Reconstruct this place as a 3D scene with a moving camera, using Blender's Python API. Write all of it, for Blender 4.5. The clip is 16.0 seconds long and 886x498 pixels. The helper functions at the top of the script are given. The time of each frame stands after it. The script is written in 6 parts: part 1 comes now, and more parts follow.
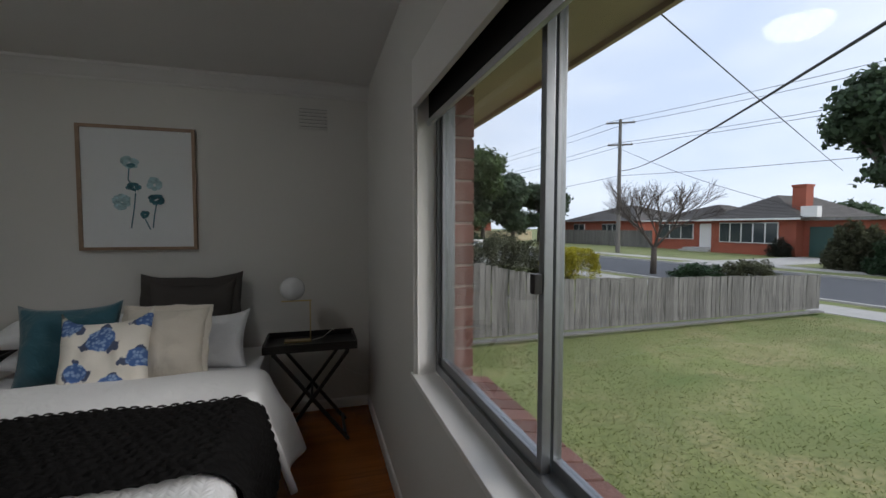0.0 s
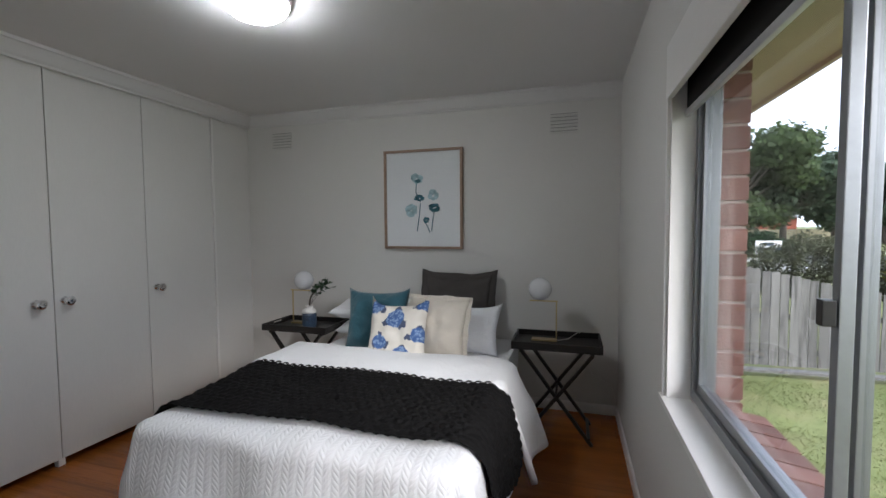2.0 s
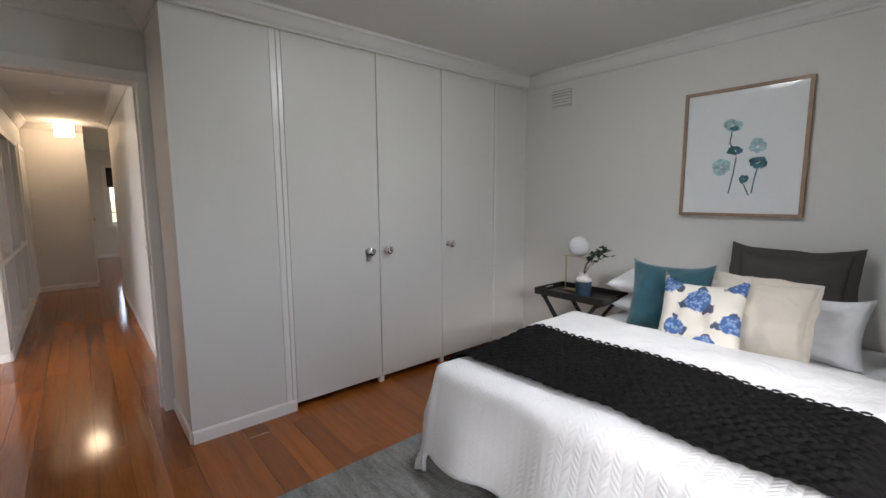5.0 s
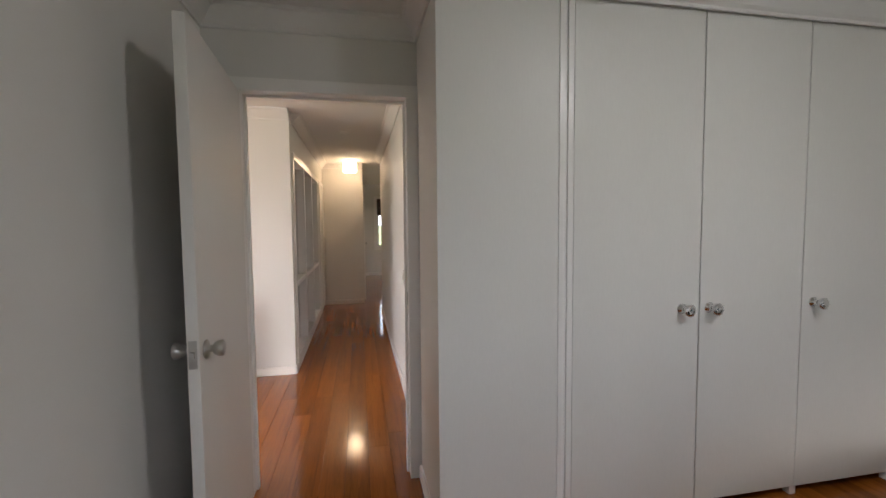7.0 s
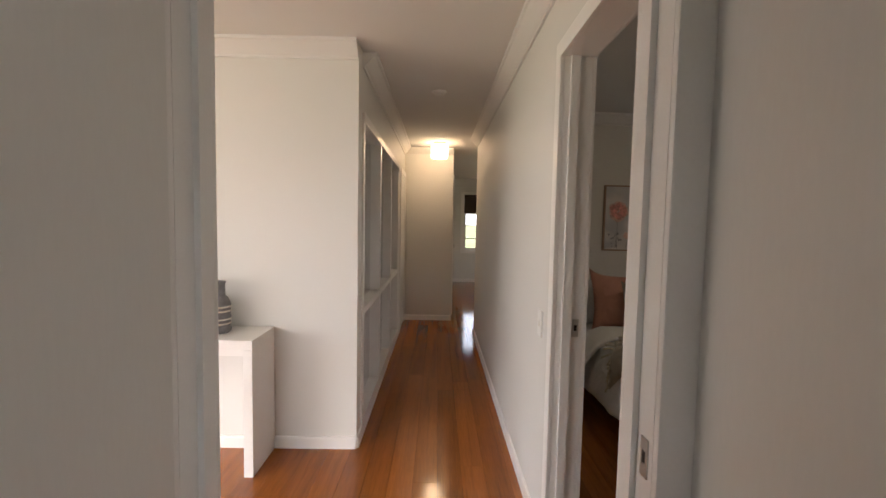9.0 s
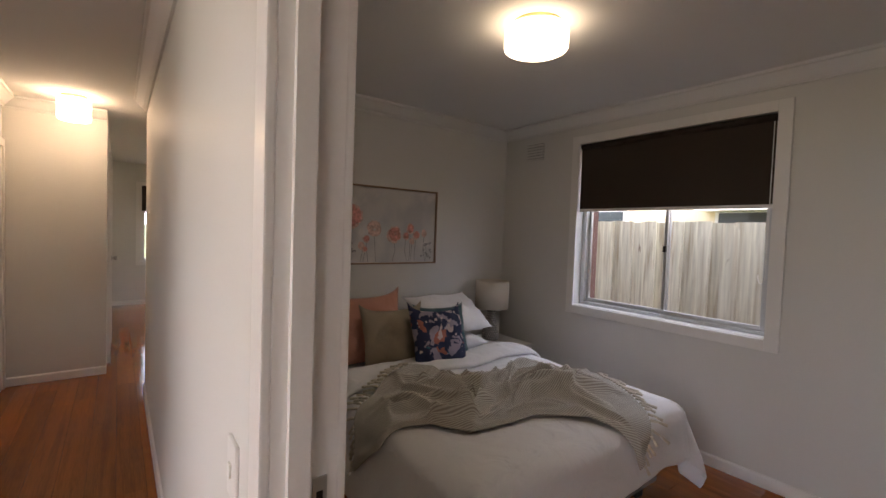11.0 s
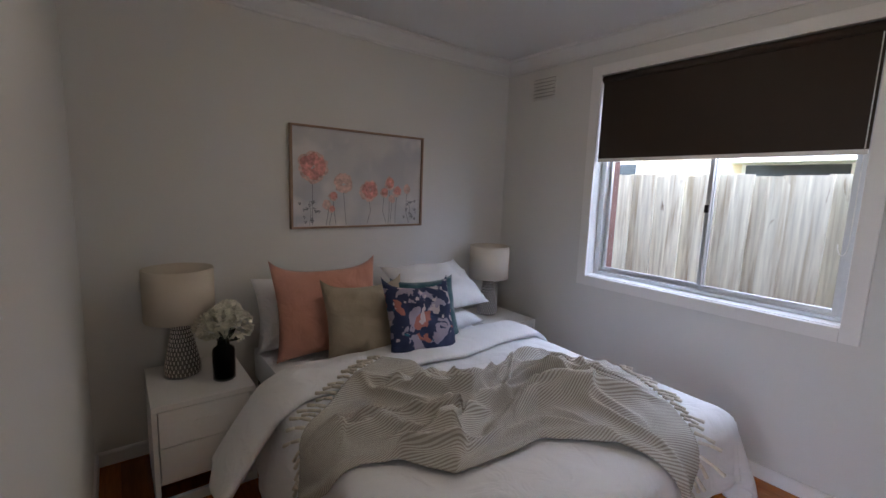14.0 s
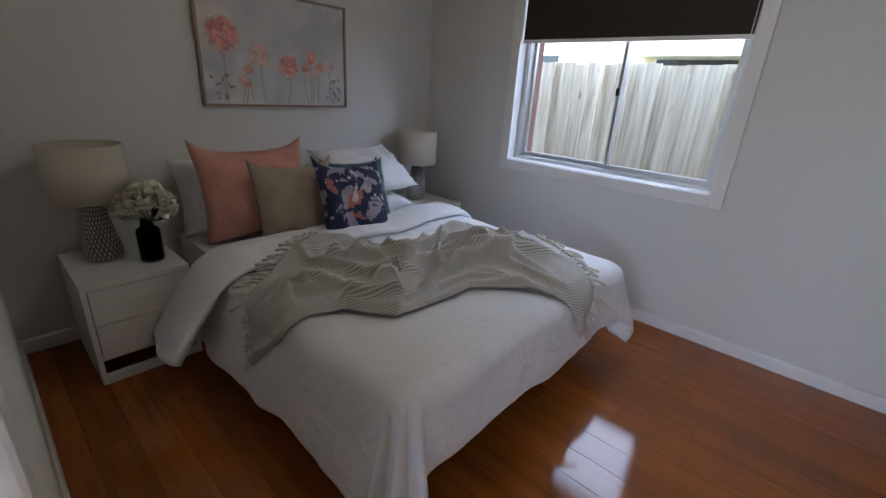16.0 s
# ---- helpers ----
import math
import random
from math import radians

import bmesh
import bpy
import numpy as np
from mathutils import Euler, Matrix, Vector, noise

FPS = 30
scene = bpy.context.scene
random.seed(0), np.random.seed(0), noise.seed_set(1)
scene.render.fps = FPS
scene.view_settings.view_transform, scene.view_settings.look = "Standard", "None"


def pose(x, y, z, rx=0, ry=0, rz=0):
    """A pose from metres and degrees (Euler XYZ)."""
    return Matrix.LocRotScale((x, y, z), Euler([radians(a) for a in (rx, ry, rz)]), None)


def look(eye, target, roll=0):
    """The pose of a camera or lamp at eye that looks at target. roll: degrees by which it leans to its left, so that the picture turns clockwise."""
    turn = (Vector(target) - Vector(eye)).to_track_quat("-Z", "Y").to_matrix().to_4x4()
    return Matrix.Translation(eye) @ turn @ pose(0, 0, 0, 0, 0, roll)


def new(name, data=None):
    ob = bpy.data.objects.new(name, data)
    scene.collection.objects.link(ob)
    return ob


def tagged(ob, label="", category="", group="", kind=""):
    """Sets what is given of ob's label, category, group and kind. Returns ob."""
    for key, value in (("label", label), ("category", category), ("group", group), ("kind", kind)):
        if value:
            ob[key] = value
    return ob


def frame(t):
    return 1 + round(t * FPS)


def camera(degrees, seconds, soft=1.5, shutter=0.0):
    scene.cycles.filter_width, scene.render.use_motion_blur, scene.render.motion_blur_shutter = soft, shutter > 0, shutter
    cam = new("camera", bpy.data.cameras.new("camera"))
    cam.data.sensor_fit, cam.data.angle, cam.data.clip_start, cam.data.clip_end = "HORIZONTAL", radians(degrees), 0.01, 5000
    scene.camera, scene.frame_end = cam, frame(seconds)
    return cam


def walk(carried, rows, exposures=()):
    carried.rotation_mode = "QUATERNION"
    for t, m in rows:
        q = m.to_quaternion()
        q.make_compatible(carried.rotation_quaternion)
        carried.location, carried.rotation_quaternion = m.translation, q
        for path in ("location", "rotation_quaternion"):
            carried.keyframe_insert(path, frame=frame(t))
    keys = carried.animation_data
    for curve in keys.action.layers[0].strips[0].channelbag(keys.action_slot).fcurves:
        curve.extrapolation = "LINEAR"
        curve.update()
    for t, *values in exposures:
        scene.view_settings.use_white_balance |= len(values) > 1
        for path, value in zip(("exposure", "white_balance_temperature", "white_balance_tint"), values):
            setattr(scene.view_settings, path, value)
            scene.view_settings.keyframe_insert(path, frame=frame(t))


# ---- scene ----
cam = camera(91.9, 16.0)
METRES, EYE, TILT, LEAN, TURN = 8.0, 1.5, 0.0, 0.0, -20.8
PATH = [
    (0, (0.293, 0.322, 1.383), (0.861, 2.237, 1.281), 0.1),
    (0.5, (0.321, 0.33, 1.389), (0.559, 2.314, 1.294), -0.1),
    (1, (0.34, 0.318, 1.397), (0.232, 2.312, 1.299), -0.3),
    (1.5, (0.348, 0.308, 1.405), (-0.023, 2.271, 1.305), -0.4),
    (2, (0.344, 0.294, 1.407), (-0.229, 2.207, 1.304), -0.4),
    (2.5, (0.32, 0.287, 1.395), (-0.396, 2.152, 1.3), -0.3),
    (3, (0.295, 0.296, 1.389), (-0.579, 2.093, 1.285), -0.3),
    (3.2, (0.285, 0.296, 1.4), (-0.654, 2.058, 1.271), -0.6),
    (5.3, (-0.034, 0.412, 1.361), (-1.621, 1.605, 1.116), -0.2),
    (5.5, (-0.113, 0.417, 1.359), (-1.744, 1.548, 1.119), -0.2),
    (6, (-0.31, 0.434, 1.367), (-2.055, 1.388, 1.163), -0.3),
    (6.5, (-0.527, 0.459, 1.387), (-2.388, 1.176, 1.231), -0.4),
    (7, (-0.833, 0.468, 1.391), (-2.792, 0.853, 1.27), -0.5),
    (7.5, (-1.225, 0.428, 1.384), (-3.22, 0.467, 1.261), -0.3),
    (8, (-1.65, 0.425, 1.404), (-3.644, 0.34, 1.271), 0.3),
    (8.5, (-2.005, 0.373, 1.392), (-3.998, 0.263, 1.267), 0.5),
    (9, (-2.391, 0.346, 1.395), (-4.387, 0.372, 1.271), 1.1),
    (9.5, (-2.754, 0.378, 1.386), (-4.72, 0.726, 1.264), 1.6),
    (10, (-3.044, 0.412, 1.422), (-4.884, 1.182, 1.288), 1.9),
    (10.2, (-3.117, 0.439, 1.423), (-4.883, 1.37, 1.291), 2.0),
    (12.3, (-3.776, 1.002, 1.485), (-5.304, 2.291, 1.426), 2.0),
    (12.5, (-3.801, 1.038, 1.499), (-5.347, 2.305, 1.43), 2.0),
    (13, (-3.831, 1.09, 1.466), (-5.408, 2.314, 1.35), 2.1),
    (13.5, (-3.847, 1.092, 1.459), (-5.424, 2.307, 1.259), 2.0),
    (14, (-3.855, 1.078, 1.43), (-5.425, 2.285, 1.149), 2.0),
    (14.5, (-3.832, 1.067, 1.396), (-5.384, 2.264, 0.998), 2.0),
    (15, (-3.811, 1.041, 1.372), (-5.307, 2.266, 0.861), 2.2),
    (15.5, (-3.783, 1.016, 1.349), (-5.165, 2.33, 0.744), 3.0),
    (16, (-3.78, 0.964, 1.329), (-5.018, 2.368, 0.625), 3.6),
]
EXPOSURES = [(0.0, 0.5, 6600, 10), (0.5, 0.65, 6500, 10), (1.0, 0.95, 6400, 10), (1.5, 1.4, 6350, 11), (2.5, 1.9, 6300, 12), (5.5, 2.2, 6500, 13),
             (9.0, 2.1, 6900, 13), (10.0, 2.05, 6900, 17), (12.5, 2.95, 6100, 17), (14.0, 2.95, 5700, 14), (16.0, 2.8, 5450, 10)]
walk(cam, [(t, look(eye, target, roll)) for t, eye, target, roll in PATH], EXPOSURES)

# ---- light ----
world = bpy.data.worlds.new("overcast_sky")
scene.world = world
world.use_nodes = True
wn, wl = world.node_tree.nodes, world.node_tree.links
wn.clear()
w_out, w_bg, w_sky = wn.new("ShaderNodeOutputWorld"), wn.new("ShaderNodeBackground"), wn.new("ShaderNodeTexSky")
w_sky.sky_type, w_sky.sun_disc = "NISHITA", False
w_sky.sun_elevation, w_sky.sun_rotation = radians(28), radians(129)
w_mix, w_noise, w_ramp, w_map, w_tc = (wn.new("ShaderNodeMix"), wn.new("ShaderNodeTexNoise"), wn.new("ShaderNodeValToRGB"),
                                       wn.new("ShaderNodeMapping"), wn.new("ShaderNodeTexCoord"))
w_mix.data_type = "RGBA"
w_mix.inputs[0].default_value = 0.88
w_map.inputs["Scale"].default_value = (1, 1, 3)
w_noise.inputs["Scale"].default_value, w_noise.inputs["Detail"].default_value = 2.2, 5
w_ramp.color_ramp.elements[0].position, w_ramp.color_ramp.elements[0].color = 0.3, (6.2, 7.2, 9.2, 1)
w_ramp.color_ramp.elements[1].position, w_ramp.color_ramp.elements[1].color = 0.7, (8.8, 9.4, 10.6, 1)
wl.new(w_tc.outputs["Generated"], w_map.inputs["Vector"])
wl.new(w_map.outputs["Vector"], w_noise.inputs["Vector"])
wl.new(w_noise.outputs["Fac"], w_ramp.inputs["Fac"])
wl.new(w_sky.outputs["Color"], w_mix.inputs[6])
wl.new(w_ramp.outputs["Color"], w_mix.inputs[7])
wl.new(w_mix.outputs[2], w_bg.inputs["Color"])
w_bg.inputs["Strength"].default_value = 0.12
wl.new(w_bg.outputs["Background"], w_out.inputs["Surface"])
sun = new("sun", bpy.data.lights.new("sun", "SUN"))
sun.data.energy, sun.data.angle, sun.data.color = 1.5, radians(32), (1, 0.97, 0.94)
sun.matrix_world = look((14, -11.5, 9.6), (0, 0, 0))


def window_fill_lamp(name, eye, target, width, height, energy):
    """Area lamp added in place of sky light at a large unseen lounge window."""
    lamp = new(name, bpy.data.lights.new(name, "AREA"))
    lamp.data.shape, lamp.data.size, lamp.data.size_y = "RECTANGLE", width, height
    lamp.data.energy, lamp.data.color = energy, (1, 0.97, 0.94)
    lamp.matrix_world = look(eye, target)


window_fill_lamp("fill_lamp_lounge_east", (0.66, -2.3, 1.15), (-5, -2.3, 1.0), 3.1, 1.65, 10)
window_fill_lamp("fill_lamp_lounge_south", (-2.25, -4.16, 1.2), (-2.25, 0, 1.1), 5.0, 2.2, 13)


# ---- materials ----
def mat(name, color, rough=0.6, metal=0.0, vary=0.06, scale=3.0, grain=60.0, bump=0.1, stretch=(1, 1, 1), island=0.0,
        emit=0.0, coat=0.0, sheen=0.0, per_object=0.0):
    """A node material: base colour with variation at two scales, roughness breakup and fine bump."""
    m = bpy.data.materials.new(name)
    m.use_nodes = True
    nt = m.node_tree
    n, l = nt.nodes, nt.links
    b = n["Principled BSDF"]
    b.inputs["Roughness"].default_value, b.inputs["Metallic"].default_value = rough, metal
    b.inputs["Coat Weight"].default_value, b.inputs["Sheen Weight"].default_value = coat, sheen
    tc, mp = n.new("ShaderNodeTexCoord"), n.new("ShaderNodeMapping")
    mp.inputs["Scale"].default_value = stretch
    l.new(tc.outputs["Object"], mp.inputs["Vector"])
    big, small = n.new("ShaderNodeTexNoise"), n.new("ShaderNodeTexNoise")
    big.inputs["Scale"].default_value, big.inputs["Detail"].default_value = scale, 4
    small.inputs["Scale"].default_value, small.inputs["Detail"].default_value = grain, 3
    l.new(mp.outputs["Vector"], big.inputs["Vector"])
    l.new(mp.outputs["Vector"], small.inputs["Vector"])
    add = n.new("ShaderNodeMath")
    l.new(big.outputs["Fac"], add.inputs[0])
    l.new(small.outputs["Fac"], add.inputs[1])
    rng = n.new("ShaderNodeMapRange")
    rng.inputs["From Min"].default_value, rng.inputs["From Max"].default_value = 0.6, 1.4
    rng.inputs["To Min"].default_value, rng.inputs["To Max"].default_value = 1 - vary * 2, 1 + vary * 2
    l.new(add.outputs[0], rng.inputs["Value"])
    value = rng.outputs[0]
    if island or per_object:
        src = n.new("ShaderNodeNewGeometry") if island else n.new("ShaderNodeObjectInfo")
        r2 = n.new("ShaderNodeMapRange")
        k = island or per_object
        r2.inputs["To Min"].default_value, r2.inputs["To Max"].default_value = 1 - k, 1 + k
        l.new(src.outputs["Random Per Island" if island else "Random"], r2.inputs["Value"])
        mul = n.new("ShaderNodeMath")
        mul.operation = "MULTIPLY"
        l.new(value, mul.inputs[0])
        l.new(r2.outputs[0], mul.inputs[1])
        value = mul.outputs[0]
    sc = n.new("ShaderNodeVectorMath")
    sc.operation = "SCALE"
    sc.inputs[0].default_value = color
    l.new(value, sc.inputs["Scale"])
    l.new(sc.outputs[0], b.inputs["Base Color"])
    if bump:
        bp = n.new("ShaderNodeBump")
        bp.inputs["Strength"].default_value, bp.inputs["Distance"].default_value = bump, 0.004
        l.new(small.outputs["Fac"], bp.inputs["Height"])
        l.new(bp.outputs["Normal"], b.inputs["Normal"])
    if emit:
        b.inputs["Emission Strength"].default_value = emit
        b.inputs["Emission Color"].default_value = (*color, 1)
    return m


def glass_mat(name, tint=(1, 1, 1)):
    m = bpy.data.materials.new(name)
    m.use_nodes = True
    n, l = m.node_tree.nodes, m.node_tree.links
    n.clear()
    out, mix, tr, gl, fr = (n.new("ShaderNodeOutputMaterial"), n.new("ShaderNodeMixShader"), n.new("ShaderNodeBsdfTransparent"),
                            n.new("ShaderNodeBsdfGlossy"), n.new("ShaderNodeLayerWeight"))
    pw, mr = n.new("ShaderNodeMath"), n.new("ShaderNodeMapRange")
    pw.operation, pw.inputs[1].default_value = "POWER", 5.0
    fr.inputs["Blend"].default_value = 0.5
    mr.inputs["To Min"].default_value, mr.inputs["To Max"].default_value = 0.006, 0.8
    tr.inputs["Color"].default_value = (*tint, 1)
    gl.inputs["Roughness"].default_value = 0.01
    l.new(fr.outputs["Facing"], pw.inputs[0])
    l.new(pw.outputs[0], mr.inputs["Value"])
    l.new(mr.outputs[0], mix.inputs[0])
    l.new(tr.outputs[0], mix.inputs[1])
    l.new(gl.outputs[0], mix.inputs[2])
    l.new(mix.outputs[0], out.inputs["Surface"])
    return m


def bump_pattern(m, kind, scale, strength, dist, angle=0.0):
    """Adds a woven or knitted relief to a cloth material."""
    n, l = m.node_tree.nodes, m.node_tree.links
    b = n["Principled BSDF"]
    tc, mp, bp = n.new("ShaderNodeTexCoord"), n.new("ShaderNodeMapping"), n.new("ShaderNodeBump")
    mp.inputs["Rotation"].default_value = (0, 0, angle)
    l.new(tc.outputs["UV" if kind != "wave" else "Object"], mp.inputs["Vector"])
    tex = n.new("ShaderNodeTexWave" if kind == "wave" else "ShaderNodeTexVoronoi")
    tex.inputs["Scale"].default_value = scale
    if kind == "wave":
        height = tex.outputs["Fac"]
    else:
        height = tex.outputs["Distance"]
        bp.invert = True
    l.new(mp.outputs["Vector"], tex.inputs["Vector"])
    l.new(height, bp.inputs["Height"])
    bp.inputs["Strength"].default_value, bp.inputs["Distance"].default_value = strength, dist
    for link in list(b.inputs["Normal"].links):
        l.new(link.from_socket, bp.inputs["Normal"])
    l.new(bp.outputs["Normal"], b.inputs["Normal"])
    return m


def creases(m, scale, strength, dist):
    """Soft irregular wrinkles in a cloth."""
    n, l = m.node_tree.nodes, m.node_tree.links
    b = n["Principled BSDF"]
    tc, nz, bp = n.new("ShaderNodeTexCoord"), n.new("ShaderNodeTexNoise"), n.new("ShaderNodeBump")
    nz.inputs["Scale"].default_value, nz.inputs["Detail"].default_value, nz.inputs["Distortion"].default_value = scale, 3, 1.2
    bp.inputs["Strength"].default_value, bp.inputs["Distance"].default_value = strength, dist
    l.new(tc.outputs["Object"], nz.inputs["Vector"])
    l.new(nz.outputs["Fac"], bp.inputs["Height"])
    for link in list(b.inputs["Normal"].links):
        l.new(link.from_socket, bp.inputs["Normal"])
    l.new(bp.outputs["Normal"], b.inputs["Normal"])
    return m


def striped(m, color, scale, angle):
    """Fine woven stripes of a second colour."""
    n, l = m.node_tree.nodes, m.node_tree.links
    b = n["Principled BSDF"]
    tc, mp, wv, rp, mx = (n.new("ShaderNodeTexCoord"), n.new("ShaderNodeMapping"), n.new("ShaderNodeTexWave"), n.new("ShaderNodeMapRange"), n.new("ShaderNodeMix"))
    mp.inputs["Rotation"].default_value = (0, 0, angle)
    wv.inputs["Scale"].default_value = scale
    rp.inputs["From Min"].default_value, rp.inputs["From Max"].default_value = 0.3, 0.75
    mx.data_type = "RGBA"
    l.new(tc.outputs["UV"], mp.inputs["Vector"])
    l.new(mp.outputs["Vector"], wv.inputs["Vector"])
    l.new(wv.outputs["Fac"], rp.inputs["Value"])
    l.new(rp.outputs[0], mx.inputs[0])
    l.new(b.inputs["Base Color"].links[0].from_socket, mx.inputs[6])
    mx.inputs[7].default_value = (*color, 1)
    l.new(mx.outputs[2], b.inputs["Base Color"])
    return m


def streaks(m, color, scale, stretch, lo, hi, per_piece=True):
    """Patches or grain of a second colour, set differently on every piece."""
    n, l = m.node_tree.nodes, m.node_tree.links
    b = n["Principled BSDF"]
    tc, mp, nz, rp, mx = (n.new("ShaderNodeTexCoord"), n.new("ShaderNodeMapping"), n.new("ShaderNodeTexNoise"), n.new("ShaderNodeMapRange"), n.new("ShaderNodeMix"))
    mp.inputs["Scale"].default_value = stretch
    l.new(tc.outputs["Object"], mp.inputs["Vector"])
    if per_piece:
        info, mul = n.new("ShaderNodeObjectInfo"), n.new("ShaderNodeVectorMath")
        mul.operation = "SCALE"
        mul.inputs[0].default_value = (37.0, 53.0, 71.0)
        l.new(info.outputs["Random"], mul.inputs["Scale"])
        l.new(mul.outputs[0], mp.inputs["Location"])
    nz.inputs["Scale"].default_value, nz.inputs["Detail"].default_value, nz.inputs["Distortion"].default_value = scale, 5, 0.6
    rp.inputs["From Min"].default_value, rp.inputs["From Max"].default_value = lo, hi
    mx.data_type = "RGBA"
    l.new(mp.outputs["Vector"], nz.inputs["Vector"])
    l.new(nz.outputs["Fac"], rp.inputs["Value"])
    l.new(rp.outputs[0], mx.inputs[0])
    l.new(b.inputs["Base Color"].links[0].from_socket, mx.inputs[6])
    mx.inputs[7].default_value = (*color, 1)
    l.new(mx.outputs[2], b.inputs["Base Color"])
    return m


def herringbone(m, column, pitch, strength, dist):
    """Quilted relief: short ridges that slant one way and the other in turn, column by column."""
    n, l = m.node_tree.nodes, m.node_tree.links
    b = n["Principled BSDF"]

    def calc(op, a, c=None):
        k = n.new("ShaderNodeMath")
        k.operation = op
        for i, v in enumerate((a, c)):
            if v is None:
                continue
            if isinstance(v, (int, float)):
                k.inputs[i].default_value = v
            else:
                l.new(v, k.inputs[i])
        return k.outputs[0]

    tc, sx, bp = n.new("ShaderNodeTexCoord"), n.new("ShaderNodeSeparateXYZ"), n.new("ShaderNodeBump")
    l.new(tc.outputs["UV"], sx.inputs[0])
    fold = calc("PINGPONG", sx.outputs["X"], column)
    wave = calc("ABSOLUTE", calc("SINE", calc("MULTIPLY", calc("ADD", sx.outputs["Y"], fold), math.pi / pitch)))
    seam = calc("MINIMUM", calc("MULTIPLY", calc("MINIMUM", fold, calc("SUBTRACT", column, fold)), 90.0), 1.0)
    l.new(calc("MULTIPLY", calc("POWER", wave, 0.6), seam), bp.inputs["Height"])
    bp.inputs["Strength"].default_value, bp.inputs["Distance"].default_value = strength, dist
    for link in list(b.inputs["Normal"].links):
        l.new(link.from_socket, bp.inputs["Normal"])
    l.new(bp.outputs["Normal"], b.inputs["Normal"])
    return m


def sprays(m, centres, petal, deep, leafy):
    """Round flower heads printed on a cloth standing in its own xz plane: petals, gaps and leaf points."""
    n, l = m.node_tree.nodes, m.node_tree.links
    b = n["Principled BSDF"]
    tc, nz, vo = n.new("ShaderNodeTexCoord"), n.new("ShaderNodeTexNoise"), n.new("ShaderNodeTexVoronoi")
    flat = n.new("ShaderNodeVectorMath")
    flat.operation = "MULTIPLY"
    flat.inputs[1].default_value = (1, 0, 1)
    l.new(tc.outputs["Object"], flat.inputs[0])
    nz.inputs["Scale"].default_value, nz.inputs["Detail"].default_value = 22, 2
    vo.inputs["Scale"].default_value = 62
    l.new(flat.outputs[0], nz.inputs["Vector"])
    l.new(flat.outputs[0], vo.inputs["Vector"])
    tone, mixp = n.new("ShaderNodeMapRange"), n.new("ShaderNodeMix")
    tone.inputs["From Min"].default_value, tone.inputs["From Max"].default_value = 0.25, 0.6
    mixp.data_type = "RGBA"
    l.new(vo.outputs["Distance"], tone.inputs["Value"])
    l.new(tone.outputs[0], mixp.inputs[0])
    mixp.inputs[6].default_value, mixp.inputs[7].default_value = (*petal, 1), (*deep, 1)
    last = b.inputs["Base Color"].links[0].from_socket
    for x, z, r in centres:
        for dx, dz, k, ink in ((0.9, -0.55, 0.5, leafy), (-0.9, -0.35, 0.5, leafy), (0.1, 0.95, 0.4, leafy), (0, 0, 1.0, None)):
            dist, add, cut, mx = (n.new("ShaderNodeVectorMath"), n.new("ShaderNodeMath"), n.new("ShaderNodeMapRange"), n.new("ShaderNodeMix"))
            dist.operation = "DISTANCE"
            dist.inputs[1].default_value = (x + dx * r, 0, z + dz * r)
            l.new(flat.outputs[0], dist.inputs[0])
            add.operation = "MULTIPLY_ADD"
            add.inputs[1].default_value = 0.05 if ink is None else 0.09
            l.new(nz.outputs["Fac"], add.inputs[0])
            l.new(dist.outputs["Value"], add.inputs[2])
            edge = r * k + (0.025 if ink is None else 0.045)
            cut.inputs["From Min"].default_value, cut.inputs["From Max"].default_value = edge + 0.003, edge - 0.003
            mx.data_type = "RGBA"
            l.new(add.outputs[0], cut.inputs["Value"])
            l.new(cut.outputs[0], mx.inputs[0])
            l.new(last, mx.inputs[6])
            if ink is None:
                l.new(mixp.outputs[2], mx.inputs[7])
            else:
                mx.inputs[7].default_value = (*ink, 1)
            last = mx.outputs[2]
    l.new(last, b.inputs["Base Color"])
    return m


def translucent(m, k):
    """Lets part of the light through thin leaves."""
    n, l = m.node_tree.nodes, m.node_tree.links
    b, out = n["Principled BSDF"], n["Material Output"]
    tr, mix = n.new("ShaderNodeBsdfTranslucent"), n.new("ShaderNodeMixShader")
    l.new(b.inputs["Base Color"].links[0].from_socket, tr.inputs["Color"])
    mix.inputs[0].default_value = k
    l.new(b.outputs[0], mix.inputs[1])
    l.new(tr.outputs[0], mix.inputs[2])
    l.new(mix.outputs[0], out.inputs["Surface"])
    return m


